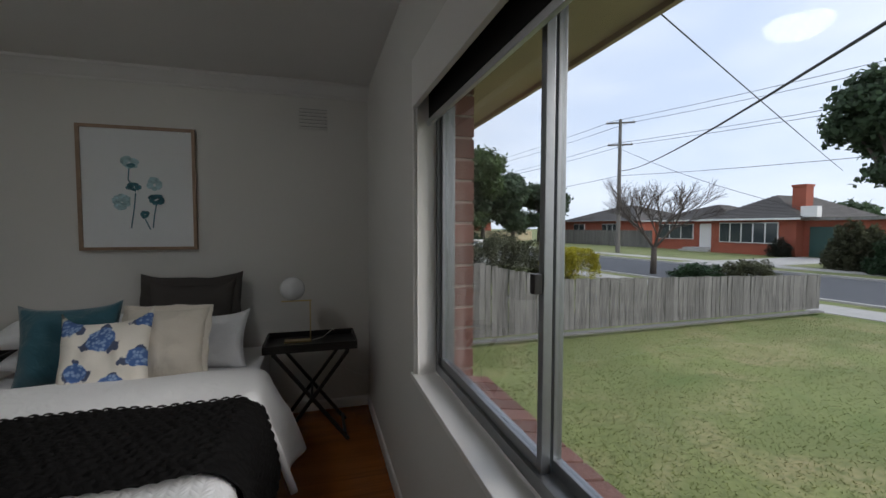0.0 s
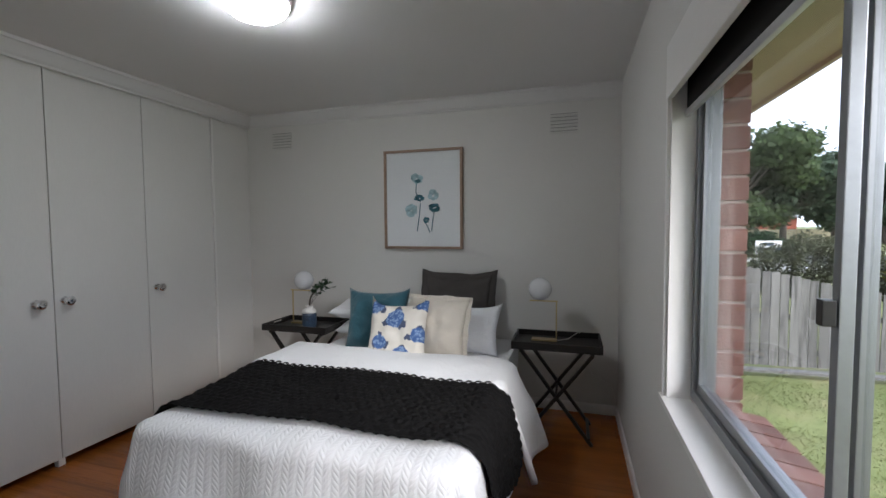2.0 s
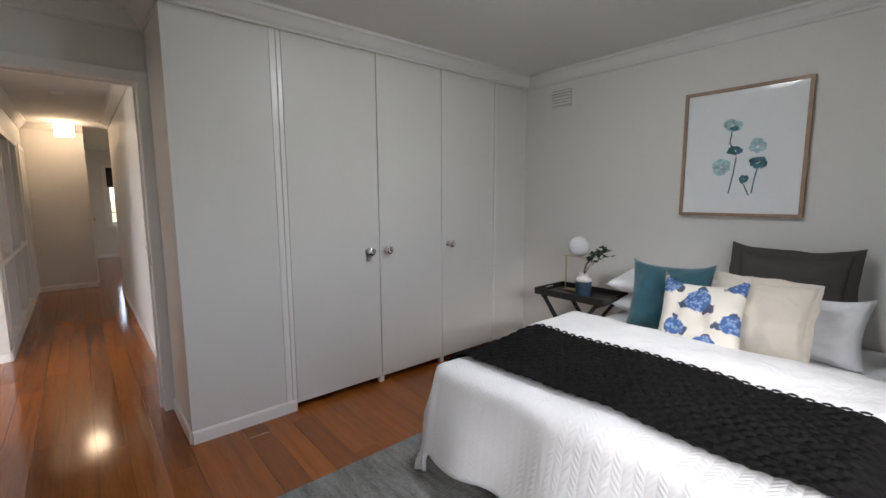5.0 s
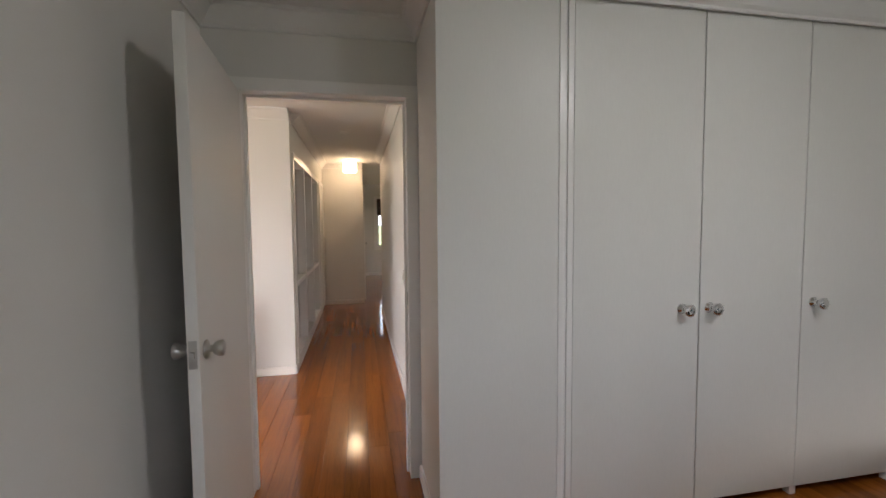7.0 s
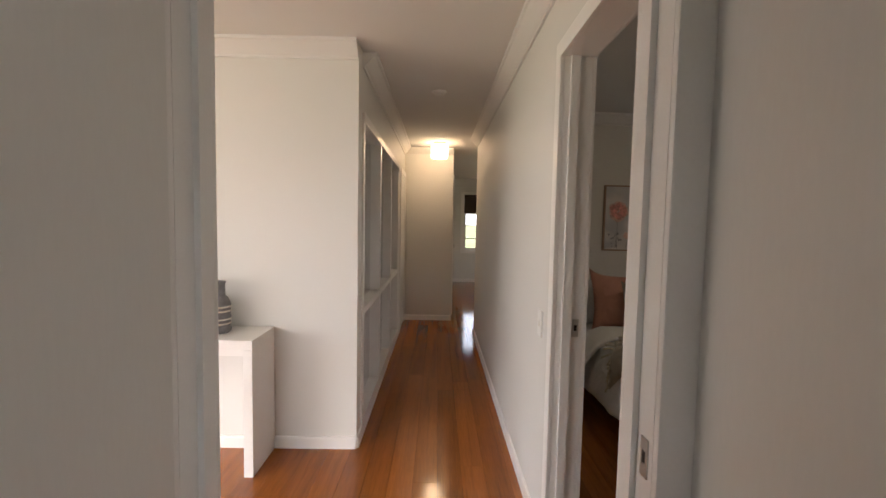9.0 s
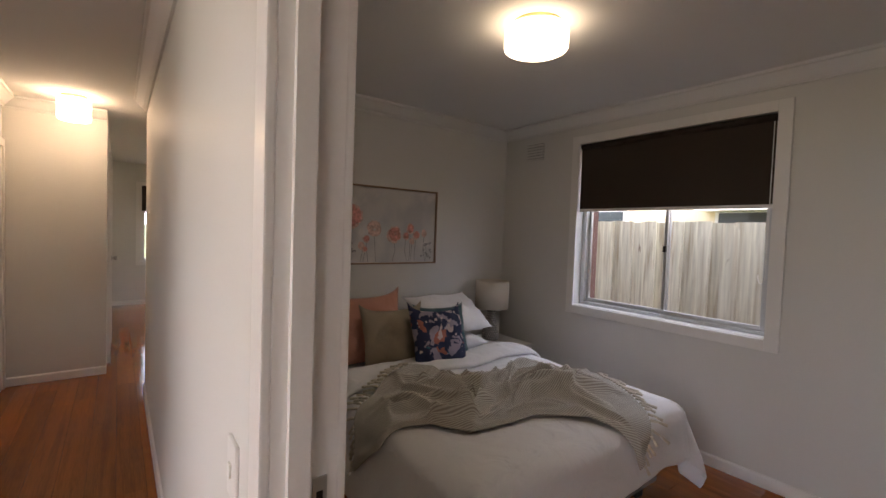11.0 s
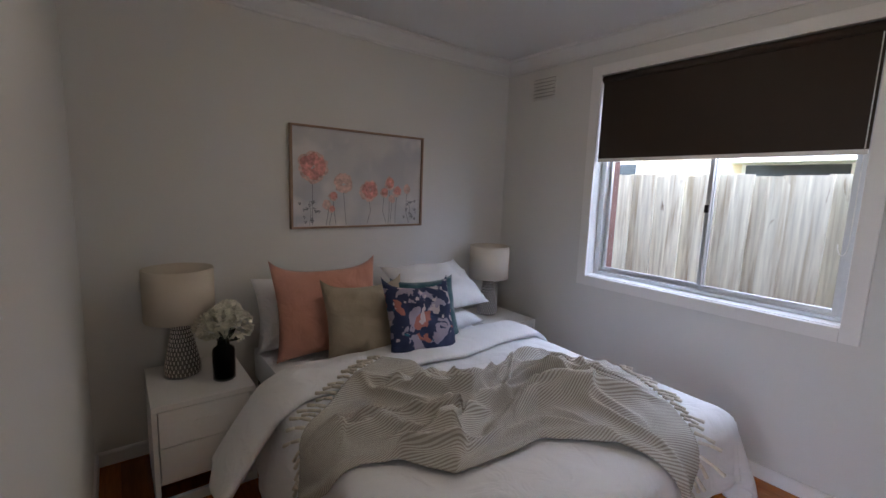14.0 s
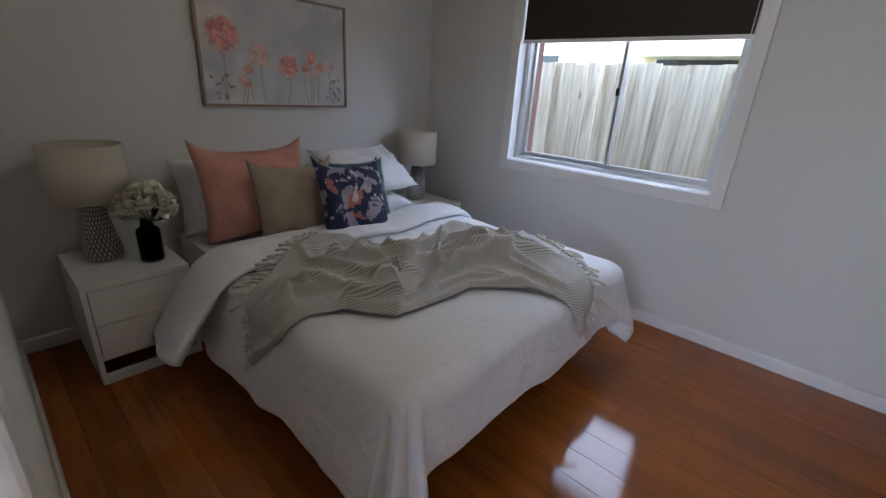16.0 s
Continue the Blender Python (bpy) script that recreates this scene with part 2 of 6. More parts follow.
def pattern_mat(name, ground, blots, scale, cut, rough=0.8):
    """Printed cloth or canvas: irregular blots of several colours on a ground."""
    m = mat(name, ground, rough, vary=0.05, grain=300, bump=0.15)
    n, l = m.node_tree.nodes, m.node_tree.links
    b = n["Principled BSDF"]
    last = b.inputs["Base Color"].links[0].from_socket
    for i, (color, sc, lo) in enumerate(blots):
        tc, mp = n.new("ShaderNodeTexCoord"), n.new("ShaderNodeMapping")
        mp.inputs["Location"].default_value = (3.7 * i + scale, 1.3 * i, 2.1 * i)
        l.new(tc.outputs["Object"], mp.inputs["Vector"])
        nz, rp, mx = n.new("ShaderNodeTexNoise"), n.new("ShaderNodeMapRange"), n.new("ShaderNodeMix")
        nz.inputs["Scale"].default_value, nz.inputs["Detail"].default_value = sc, 2.5
        rp.inputs["From Min"].default_value, rp.inputs["From Max"].default_value = lo, lo + cut
        mx.data_type = "RGBA"
        l.new(mp.outputs["Vector"], nz.inputs["Vector"])
        l.new(nz.outputs["Fac"], rp.inputs["Value"])
        l.new(rp.outputs[0], mx.inputs[0])
        l.new(last, mx.inputs[6])
        mx.inputs[7].default_value = (*color, 1)
        last = mx.outputs[2]
    l.new(last, b.inputs["Base Color"])
    return m


WALL = mat("wall_paint", (0.70, 0.685, 0.65), 0.55, vary=0.012, scale=1.2, grain=220, bump=0.06)
CEIL = mat("ceiling_paint", (0.73, 0.72, 0.70), 0.8, vary=0.01, scale=1.0, grain=200, bump=0.05)
TRIM = mat("gloss_white_paint", (0.82, 0.80, 0.77), 0.28, vary=0.012, grain=150, bump=0.04)
DOORP = mat("satin_door_paint", (0.73, 0.715, 0.68), 0.46, vary=0.012, grain=120, bump=0.03, stretch=(1, 1, 0.2))
WOODF = streaks(mat("varnished_hardwood", (0.33, 0.100, 0.016), 0.085, vary=0.14, scale=2.5, grain=26, bump=0.04, stretch=(0.35, 7, 7), per_object=0.22),
                (0.13, 0.034, 0.007), 2.2, (0.5, 14, 1), 0.52, 0.98)
# floor joints; also painted shade in strike plates and the wardrobe
DARKGAP = mat("dark_joint_and_shade", (0.02, 0.012, 0.008), 0.8)
ALUG = mat("dull_grey_aluminium", (0.30, 0.31, 0.32), 0.42, metal=0.9, vary=0.03)
ALU = mat("aluminium", (0.66, 0.67, 0.68), 0.36, metal=0.9, vary=0.03)
CHROME = mat("chrome", (0.8, 0.8, 0.8), 0.12, metal=1.0, vary=0.01, bump=0)
BRASS = mat("pale_brass", (0.66, 0.53, 0.28), 0.28, metal=1.0, vary=0.03, bump=0)
BRICK = mat("red_brick", (0.20, 0.098, 0.078), 0.85, vary=0.12, scale=9, grain=90, bump=0.5, per_object=0.22)
BRICKI = mat("red_brick_far", (0.36, 0.10, 0.06), 0.85, vary=0.12, scale=2, grain=30, bump=0.4, island=0.2)
MORTAR = mat("mortar", (0.37, 0.31, 0.27), 0.9, grain=120, bump=0.4)
SOFFIT = mat("eave_lining", (0.48, 0.40, 0.31), 0.7, vary=0.05)
BLINDK = mat("charcoal_blind", (0.022, 0.021, 0.021), 0.8, vary=0.05, grain=500)
BLINDB = mat("brown_blockout_blind", (0.050, 0.037, 0.030), 0.75, vary=0.04, grain=600, bump=0.15)
WHITEC = mat("white_cotton", (0.87, 0.87, 0.88), 0.85, vary=0.02, grain=350, bump=0.12, sheen=0.2)
QUILT = herringbone(mat("white_quilted_cotton", (0.87, 0.87, 0.88), 0.85, vary=0.02, grain=350, bump=0.1, sheen=0.2), 0.034, 0.024, 0.4, 0.005)
LINENC = mat("cream_linen", (0.68, 0.62, 0.53), 0.9, vary=0.05, grain=420, bump=0.25, sheen=0.2)
CHARC = mat("charcoal_linen", (0.085, 0.077, 0.072), 0.92, vary=0.08, grain=420, bump=0.25)
KNIT = bump_pattern(mat("charcoal_knit", (0.009, 0.0085, 0.0085), 0.95, vary=0.15, grain=200, bump=0.3), "voronoi", 34, 1.0, 0.012)
TEAL = mat("teal_velvet", (0.012, 0.085, 0.115), 0.7, vary=0.08, grain=300, bump=0.15, sheen=0.4)
PINK = mat("salmon_linen", (0.66, 0.33, 0.25), 0.88, vary=0.05, grain=420, bump=0.22, sheen=0.2)
TAUPE = mat("taupe_linen", (0.41, 0.35, 0.27), 0.9, vary=0.06, grain=420, bump=0.22)
GREYV = mat("grey_bed_base", (0.22, 0.215, 0.22), 0.85, vary=0.06, grain=380, bump=0.2)
HYDR = sprays(mat("hydrangea_print", (0.74, 0.70, 0.62), 0.85, vary=0.03, grain=300, bump=0.15),
              [(0.0, 0.28, 0.062), (-0.095, 0.13, 0.045), (0.16, 0.17, 0.05), (-0.15, 0.37, 0.055), (0.17, 0.38, 0.04), (0.05, 0.05, 0.05), (-0.17, 0.02, 0.035)],
              (0.26, 0.38, 0.60), (0.06, 0.13, 0.33), (0.07, 0.09, 0.15))
NAVYP = pattern_mat("navy_floral_print", (0.022, 0.034, 0.10), [((0.36, 0.32, 0.42), 10, 0.54), ((0.42, 0.15, 0.12), 8, 0.60), ((0.022, 0.034, 0.10), 17, 0.58), ((0.58, 0.50, 0.52), 16, 0.62), ((0.03, 0.16, 0.24), 13, 0.66)], 0.9, 0.012)
BLACKW = mat("black_stained_wood", (0.014, 0.012, 0.011), 0.38, vary=0.15, grain=40, stretch=(1, 8, 8))
WHITEL = mat("white_lacquer", (0.80, 0.78, 0.75), 0.35, vary=0.015, grain=100, bump=0.03)
RUG = bump_pattern(mat("grey_woven_rug", (0.24, 0.235, 0.225), 0.95, vary=0.3, scale=14, grain=120, bump=0.6, stretch=(0.3, 1.6, 1)), "wave", 18, 0.6, 0.006)
FRAMEW = mat("oak_frame", (0.33, 0.22, 0.15), 0.5, vary=0.12, grain=40, stretch=(6, 1, 6))
PAPER = mat("art_paper", (0.80, 0.82, 0.83), 0.7, vary=0.01)
CANVAS = pattern_mat("canvas_wash", (0.62, 0.60, 0.59), [((0.52, 0.52, 0.54), 3.0, 0.48), ((0.72, 0.68, 0.66), 5.0, 0.55)], 0.3, 0.15)
CORALP = mat("coral_paint", (0.70, 0.33, 0.29), 0.8, vary=0.25, scale=20, grain=60)
PALEC = mat("pale_coral_paint", (0.70, 0.49, 0.43), 0.8, vary=0.2, scale=20)
GREYP = mat("grey_paint_marks", (0.20, 0.20, 0.21), 0.8, vary=0.2)
TEALP = mat("teal_ink", (0.05, 0.16, 0.20), 0.8, vary=0.35, scale=25)
PALETEAL = mat("pale_teal_wash", (0.36, 0.52, 0.56), 0.8, vary=0.25, scale=25)
VENTSLOT = mat("vent_slot_painted_shade", (0.36, 0.35, 0.33), 0.8)
LAMPW = mat("lamp_ceramic", (0.15, 0.14, 0.13), 0.6, vary=0.1, grain=80)
LAMPS = mat("lamp_ceramic_dash", (0.68, 0.63, 0.56), 0.7, vary=0.06)
LAMPG = mat("lamp_ceramic_grey", (0.27, 0.28, 0.30), 0.6, vary=0.1)
SHADE = mat("linen_lampshade", (0.62, 0.55, 0.45), 0.9, vary=0.04, grain=400, bump=0.2)
SMOKE = glass_mat("smoked_glass", (0.26, 0.26, 0.27))
GLASS = glass_mat("window_glass")
# grey tint only dims the bright view outside against the room
FRONTGLASS = glass_mat("view_dimming_glass", (0.83, 0.84, 0.845))
OPAL = mat("opal_glass", (0.75, 0.76, 0.77), 0.15, vary=0.02, bump=0)
PETAL = mat("cream_petals", (0.78, 0.74, 0.62), 0.8, vary=0.06, island=0.12)
LEAF = mat("leaf_green", (0.045, 0.085, 0.040), 0.55, vary=0.2, island=0.4)
LEAFD = mat("leaf_dark", (0.02, 0.028, 0.02), 0.55, vary=0.2, island=0.3)
THROW = mat("taupe_twill_throw", (0.62, 0.60, 0.55), 0.92, vary=0.06, grain=260, bump=0.25)
FRINGE = mat("cream_fringe", (0.74, 0.69, 0.60), 0.92, vary=0.08)
OYSTER = mat("lit_glass_soft", (1.0, 0.82, 0.58), 0.4, emit=1.35, vary=0.05, grain=30, bump=0.1)
for cloth in (WHITEC, PINK, TAUPE, LINENC, TEAL):
    creases(cloth, 7.0, 0.55, 0.03)
striped(THROW, (0.36, 0.335, 0.295), 52, radians(62))
COOLBULB = mat("lit_opal_cool", (0.93, 0.97, 1.0), 0.4, emit=16.0, vary=0.0, bump=0)
WARMBULB = mat("lit_glass_warm", (1.0, 0.74, 0.48), 0.4, emit=3.6, vary=0.05, grain=30, bump=0.1)
STEEL = mat("satin_steel", (0.50, 0.49, 0.47), 0.28, metal=1.0, vary=0.03)
PLAST = mat("white_plastic", (0.75, 0.74, 0.71), 0.4, vary=0.01)
GREYCER = mat("grey_glazed_ceramic", (0.19, 0.19, 0.20), 0.45, vary=0.15, grain=50)
PINKCER = mat("pink_ceramic", (0.44, 0.22, 0.18), 0.5, vary=0.08)
NAVYCER = mat("navy_glaze", (0.035, 0.06, 0.10), 0.35, vary=0.3, scale=12)
FENCEW = streaks(mat("weathered_paling", (0.20, 0.188, 0.174), 0.9, vary=0.26, scale=5, grain=30, bump=0.6, stretch=(5, 5, 0.5), per_object=0.22),
                 (0.06, 0.056, 0.05), 3.0, (9, 9, 0.8), 0.50, 0.75)
FENCEP = streaks(mat("pale_paling", (0.60, 0.58, 0.47), 0.9, vary=0.20, scale=5, grain=18, bump=0.5, stretch=(2.2, 2.2, 0.28), per_object=0.10),
                 (0.31, 0.245, 0.15), 3.2, (7, 7, 0.9), 0.48, 0.78)
streaks(FENCEP, (0.17, 0.11, 0.07), 7.0, (1.6, 1.6, 0.9), 0.70, 0.76)
GRASS = mat("lawn", (0.205, 0.225, 0.078), 0.95, vary=0.2, scale=0.6, grain=90, bump=0.15)
BLADE = mat("grass_blades", (0.26, 0.29, 0.10), 0.9, vary=0.2, scale=0.6, island=0.22)
for turf in (GRASS, BLADE):
    streaks(turf, (0.34, 0.285, 0.14), 1.1, (1, 1, 1), 0.50, 0.72, False)
    streaks(turf, (0.13, 0.155, 0.05), 16, (1, 1, 1), 0.42, 0.72, False)
    streaks(turf, (0.12, 0.165, 0.045), 0.7, (1, 1.4, 1), 0.55, 0.75, False)
ASPH = mat("asphalt", (0.085, 0.088, 0.095), 0.9, vary=0.08, scale=0.6, grain=60, bump=0.4)
CONC = mat("concrete", (0.42, 0.40, 0.37), 0.9, vary=0.07, scale=1.5, grain=50, bump=0.3)
ROOFT = mat("grey_roof_tiles", (0.115, 0.105, 0.098), 0.85, vary=0.15, scale=2, island=0.15)
GREENP = mat("dark_green_paint", (0.02, 0.065, 0.055), 0.5)
CREAMW = mat("cream_render", (0.75, 0.64, 0.44), 0.85, vary=0.05)
BARK = mat("bark", (0.085, 0.068, 0.055), 0.95, vary=0.25, grain=30, bump=0.8, stretch=(4, 4, 1))
CROWN = mat("tree_leaves", (0.085, 0.125, 0.045), 0.7, vary=0.2, scale=0.5, island=0.45)
CROWND = mat("tree_leaves_dark", (0.068, 0.105, 0.055), 0.7, vary=0.2, scale=0.5, island=0.45)
YELHEDGE = mat("golden_hedge", (0.40, 0.36, 0.035), 0.8, vary=0.2, scale=2, island=0.35)
GREYBUSH = mat("grey_green_shrub", (0.105, 0.110, 0.062), 0.85, vary=0.2, scale=2, island=0.4)
CABLE = mat("black_cable", (0.02, 0.02, 0.022), 0.6, bump=0)
POLEW = mat("grey_pole_timber", (0.17, 0.155, 0.14), 0.9, vary=0.2, stretch=(4, 4, 0.5))
DARKGLASS = mat("far_window_glass", (0.05, 0.06, 0.065), 0.08, vary=0.1, bump=0)

for dull in (KNIT, BLINDK, BLINDB, CHARC):
    dull.node_tree.nodes["Principled BSDF"].inputs["Specular IOR Level"].default_value = 0.12
for foliage in (BLADE, CROWN, CROWND, LEAF, GREYBUSH, YELHEDGE):
    translucent(foliage, 0.45)


# ---- building helpers ----
def part(name, bm, material, parent=None, label=""):
    """Links a bmesh as one mesh object, under a parent if given."""
    me = bpy.data.meshes.new(name)
    bm.to_mesh(me)
    bm.free()
    me.materials.append(material)
    ob = new(name, me)
    ob.parent = parent
    if label:
        tagged(ob, label)
    return ob


def thing(name, label, category, at=(0, 0, 0), group="", kind="", rz=0):
    e = new(name)
    e.empty_display_size = 0.05
    e.matrix_world = pose(*at, 0, 0, rz)
    return tagged(e, label, category, group, kind)


def box(bm, x0, x1, y0, y1, z0, z1, m=None):
    vs = [bm.verts.new(Vector(c) if m is None else m @ Vector(c)) for c in
          ((x0, y0, z0), (x1, y0, z0), (x1, y1, z0), (x0, y1, z0), (x0, y0, z1), (x1, y0, z1), (x1, y1, z1), (x0, y1, z1))]
    fs = [bm.faces.new([vs[i] for i in f]) for f in ((3, 2, 1, 0), (4, 5, 6, 7), (0, 1, 5, 4), (1, 2, 6, 5), (2, 3, 7, 6), (3, 0, 4, 7))]
    return vs, fs


def soft(bm, width=0.004, seg=2):
    bmesh.ops.bevel(bm, geom=list(bm.edges), offset=width, segments=seg, profile=0.7, affect="EDGES")
    return bm


def boxes(*bs, bevel=0.0):
    bm = bmesh.new()
    for b in bs:
        box(bm, *b)
    return soft(bm, bevel) if bevel else bm


def bar(bm, a, b, w, d, up=(0, 0, 1)):
    """A square bar from a to b."""
    a, b = Vector(a), Vector(b)
    q = (b - a).to_track_quat("Z", "Y").to_matrix().to_4x4()
    box(bm, -w / 2, w / 2, -d / 2, d / 2, 0, (b - a).length, Matrix.Translation(a) @ q)
    return bm


def rod(bm, a, b, r0, r1=None, n=10):
    a, b = Vector(a), Vector(b)
    q = (b - a).to_track_quat("Z", "Y").to_matrix().to_4x4()
    bmesh.ops.create_cone(bm, cap_ends=True, segments=n, radius1=r0, radius2=r0 if r1 is None else r1, depth=(b - a).length,
                          matrix=Matrix.Translation((a + b) / 2) @ q)
    return bm


def lathe(profile, n=28, m=None):
    """Turns a profile of (radius, height) round z."""
    bm = bmesh.new()
    rings = []
    for r, z in profile:
        rings.append([bm.verts.new((m or Matrix()) @ Vector((r * math.cos(2 * math.pi * i / n), r * math.sin(2 * math.pi * i / n), z))) for i in range(n)])
    for a, b in zip(rings, rings[1:]):
        for i in range(n):
            bm.faces.new((a[i], a[(i + 1) % n], b[(i + 1) % n], b[i]))
    bm.faces.new(rings[0][::-1])
    bm.faces.new(rings[-1])
    for f in bm.faces:
        f.smooth = True
    return bm


def smooth(bm):
    for f in bm.faces:
        f.smooth = True
    return bm


def grid(nu, nv, fn, thick=0.0, su=1.0, sv=1.0):
    """A smooth sheet from fn(u, v), u and v from 0 to 1, with metric-free UVs."""
    bm = bmesh.new()
    uvl = bm.loops.layers.uv.new("UVMap")
    vs = [[bm.verts.new(fn(i / nu, j / nv)) for j in range(nv + 1)] for i in range(nu + 1)]
    for i in range(nu):
        for j in range(nv):
            f = bm.faces.new((vs[i][j], vs[i + 1][j], vs[i + 1][j + 1], vs[i][j + 1]))
            f.smooth = True
            for lp, (a, b) in zip(f.loops, ((i, j), (i + 1, j), (i + 1, j + 1), (i, j + 1))):
                lp[uvl].uv = (su * a / nu, sv * b / nv)
    if thick:
        bmesh.ops.recalc_face_normals(bm, faces=bm.faces)
        bmesh.ops.solidify(bm, geom=list(bm.faces), thickness=thick)
    return bm


def noise3(x, y, z, s):
    return noise.noise(Vector((x * s, y * s, z * s)))


def pillow_mesh(w, h, t, flange=0.0, seed=0, ears=0.0):
    """A stuffed cushion standing in its own xz plane, centred on its lower edge, thickness along y."""
    bm = bmesh.new()
    n = 22
    sheets = []
    for side in (-1, 1):
        rows = []
        for i in range(n + 1):
            row = []
            for j in range(n + 1):
                u, v = 2 * i / n - 1, 2 * j / n - 1
                pu, pv = u, v
                bul = max(0.0, (1 - abs(u) ** 3.2)) ** 0.62 * max(0.0, (1 - abs(v) ** 3.2)) ** 0.62
                pinch = 0.10 * (1 - u * u) * abs(v) ** 5, 0.10 * (1 - v * v) * abs(u) ** 5
                x = w / 2 * (pu * (1 - pinch[1]))
                z = h / 2 + h / 2 * (pv * (1 - pinch[0])) + ears * abs(u) ** 5 * max(v, 0) ** 4
                wr = noise3(u * 1.4, v * 1.4, seed * 3.1 + side, 2.0) * 0.03 + noise3(u * 3.0, v * 3.0, seed + 9.1 * side, 2.0) * 0.012
                y = side * (t / 2 * bul + (wr * bul if bul > 0.02 else 0))
                row.append(bm.verts.new((x, y, z)))
            rows.append(row)
        sheets.append(rows)
        for i in range(n):
            for j in range(n):
                f = (rows[i][j], rows[i + 1][j], rows[i + 1][j + 1], rows[i][j + 1])
                bm.faces.new(f if side < 0 else f[::-1])
    bmesh.ops.remove_doubles(bm, verts=bm.verts, dist=1e-5)
    if flange:
        pts = [(-1, -1), (1, -1), (1, 1), (-1, 1)]
        ring = []
        for e in range(4):
            (a, b), (c, d) = pts[e], pts[(e + 1) % 4]
            for s in range(12):
                q = s / 12
                ring.append((a + (c - a) * q, b + (d - b) * q))
        inner, outer = [], []
        for i, (a, b) in enumerate(ring):
            off = 0.012 * math.sin(i * 1.9 + seed)
            pin = 0.86
            point = (abs(a) * abs(b)) ** 3
            dip = flange * (0.86 + 0.14 * point) + 0.016 * math.sin(i * 0.9 + seed)
            lift_up = ears * (1 if b > 0 else 0) * point
            inner.append((bm.verts.new((w / 2 * a * pin, -0.004, h / 2 + h / 2 * b * pin)), bm.verts.new((w / 2 * a * pin, 0.004, h / 2 + h / 2 * b * pin))))
            outer.append((bm.verts.new((w / 2 * (a + dip * a), off - 0.003, h / 2 + h / 2 * (b + dip * b) + lift_up)),
                          bm.verts.new((w / 2 * (a + dip * a), off + 0.003, h / 2 + h / 2 * (b + dip * b) + lift_up))))
        for i in range(len(ring)):
            j = (i + 1) % len(ring)
            bm.faces.new((inner[i][0], inner[j][0], outer[j][0], outer[i][0]))
            bm.faces.new((inner[j][1], inner[i][1], outer[i][1], outer[j][1]))
            bm.faces.new((outer[i][0], outer[j][0], outer[j][1], outer[i][1]))
    return smooth(bm)


def cushion(name, label, size, at, rx, rz, material, flange=0.0, seed=0, ears=0.0, ry=0, category="cushion"):
    ob = part(name, pillow_mesh(*size, flange, seed, ears), material)
    ob.matrix_world = pose(*at, rx, ry, rz)
    return tagged(ob, label, category)


def drape(w, l0, top, seed=0, flare=0.25, wave=0.03, puff=0.02):
    """A cover over a bed: s across, t along; hangs past half-width w and past the foot at t = l0. """
    def st(s, t, lift=0.0):
        a, b = max(abs(s) - w, 0.0), max(l0 - t, 0.0)
        o = math.hypot(a, b)
        cs, ct = max(-w, min(w, s)), max(l0, t)
        r = 0.07
        if o < r * 1.57:
            dz, out = r * (1 - math.cos(o / r)), r * math.sin(min(o / r, 1.57))
        else:
            dz, out = r + (o - r * 1.57), r + flare * (o - r * 1.57)
        d = (a * (1 if s > 0 else -1), -b)
        k = math.hypot(*d) or 1
        along = s * (b > a) + t * (a >= b) + (math.atan2(a, b + 1e-6) * 0.5 if a > 0 and b > 0 else 0)
        fold = wave * min(o / 0.25, 1.2) * (math.sin(along * 11 + seed) + 0.6 * noise3(along * 4, o * 2, seed, 1.5))
        out += fold
        x, y = cs + d[0] / k * out, ct + d[1] / k * out
        side = min(o / 0.11, 1.0)
        x, y = x + d[0] / k * lift * side, y + d[1] / k * lift * side
        z = top - dz + lift * (1 - side)
        z += puff * noise3(s, t, seed, 2.6) + 0.4 * puff * noise3(s, t, seed + 5, 7)
        z += 0.05 * noise3(along, seed, 0, 1.7) * min(o / 0.3, 1)
        return Vector((x, y, max(z, 0.012)))
    return st


def cover(surface, s0, s1, t0, t1, nu, nv, lift=None, thick=0.0):
    """A cloth lying on a draped surface between s0, s1 across and t0, t1 along."""
    def fn(u, v):
        s, t = s0 + u * (s1 - s0), t0 + v * (t1 - t0)
        return surface(s, t, lift(s, t) if lift else 0.0)
    return grid(nu, nv, fn, thick, s1 - s0, t1 - t0)


# ---- setting ----
H = 2.42          # ceiling height
GZ = -0.5         # ground outside


def structure(name, bm, material, label, category):
    return tagged(part(name, bm, material), label, category, kind="structure")


structure("ground", boxes((-400, 400, -400, 400, GZ - 0.3, GZ)), GRASS, "patchy green lawn and verge under overcast sky", "ground")
floor = structure("floor", boxes((-12.7, 0.80, -4.5, 3.85, -0.30, -0.022)), DARKGAP, "glossy orange-brown varnished hardwood floorboards", "floor")
structure("ceiling", boxes((-12.7, 0.80, -4.5, 3.85, H, H + 0.12)), CEIL, "flat white painted plaster ceiling", "ceiling")
structure("roof_cover", boxes((-13.0, 1.27, -4.9, 3.98, 2.56, 2.70)), ROOFT, "grey tiled roof over the house", "roof")

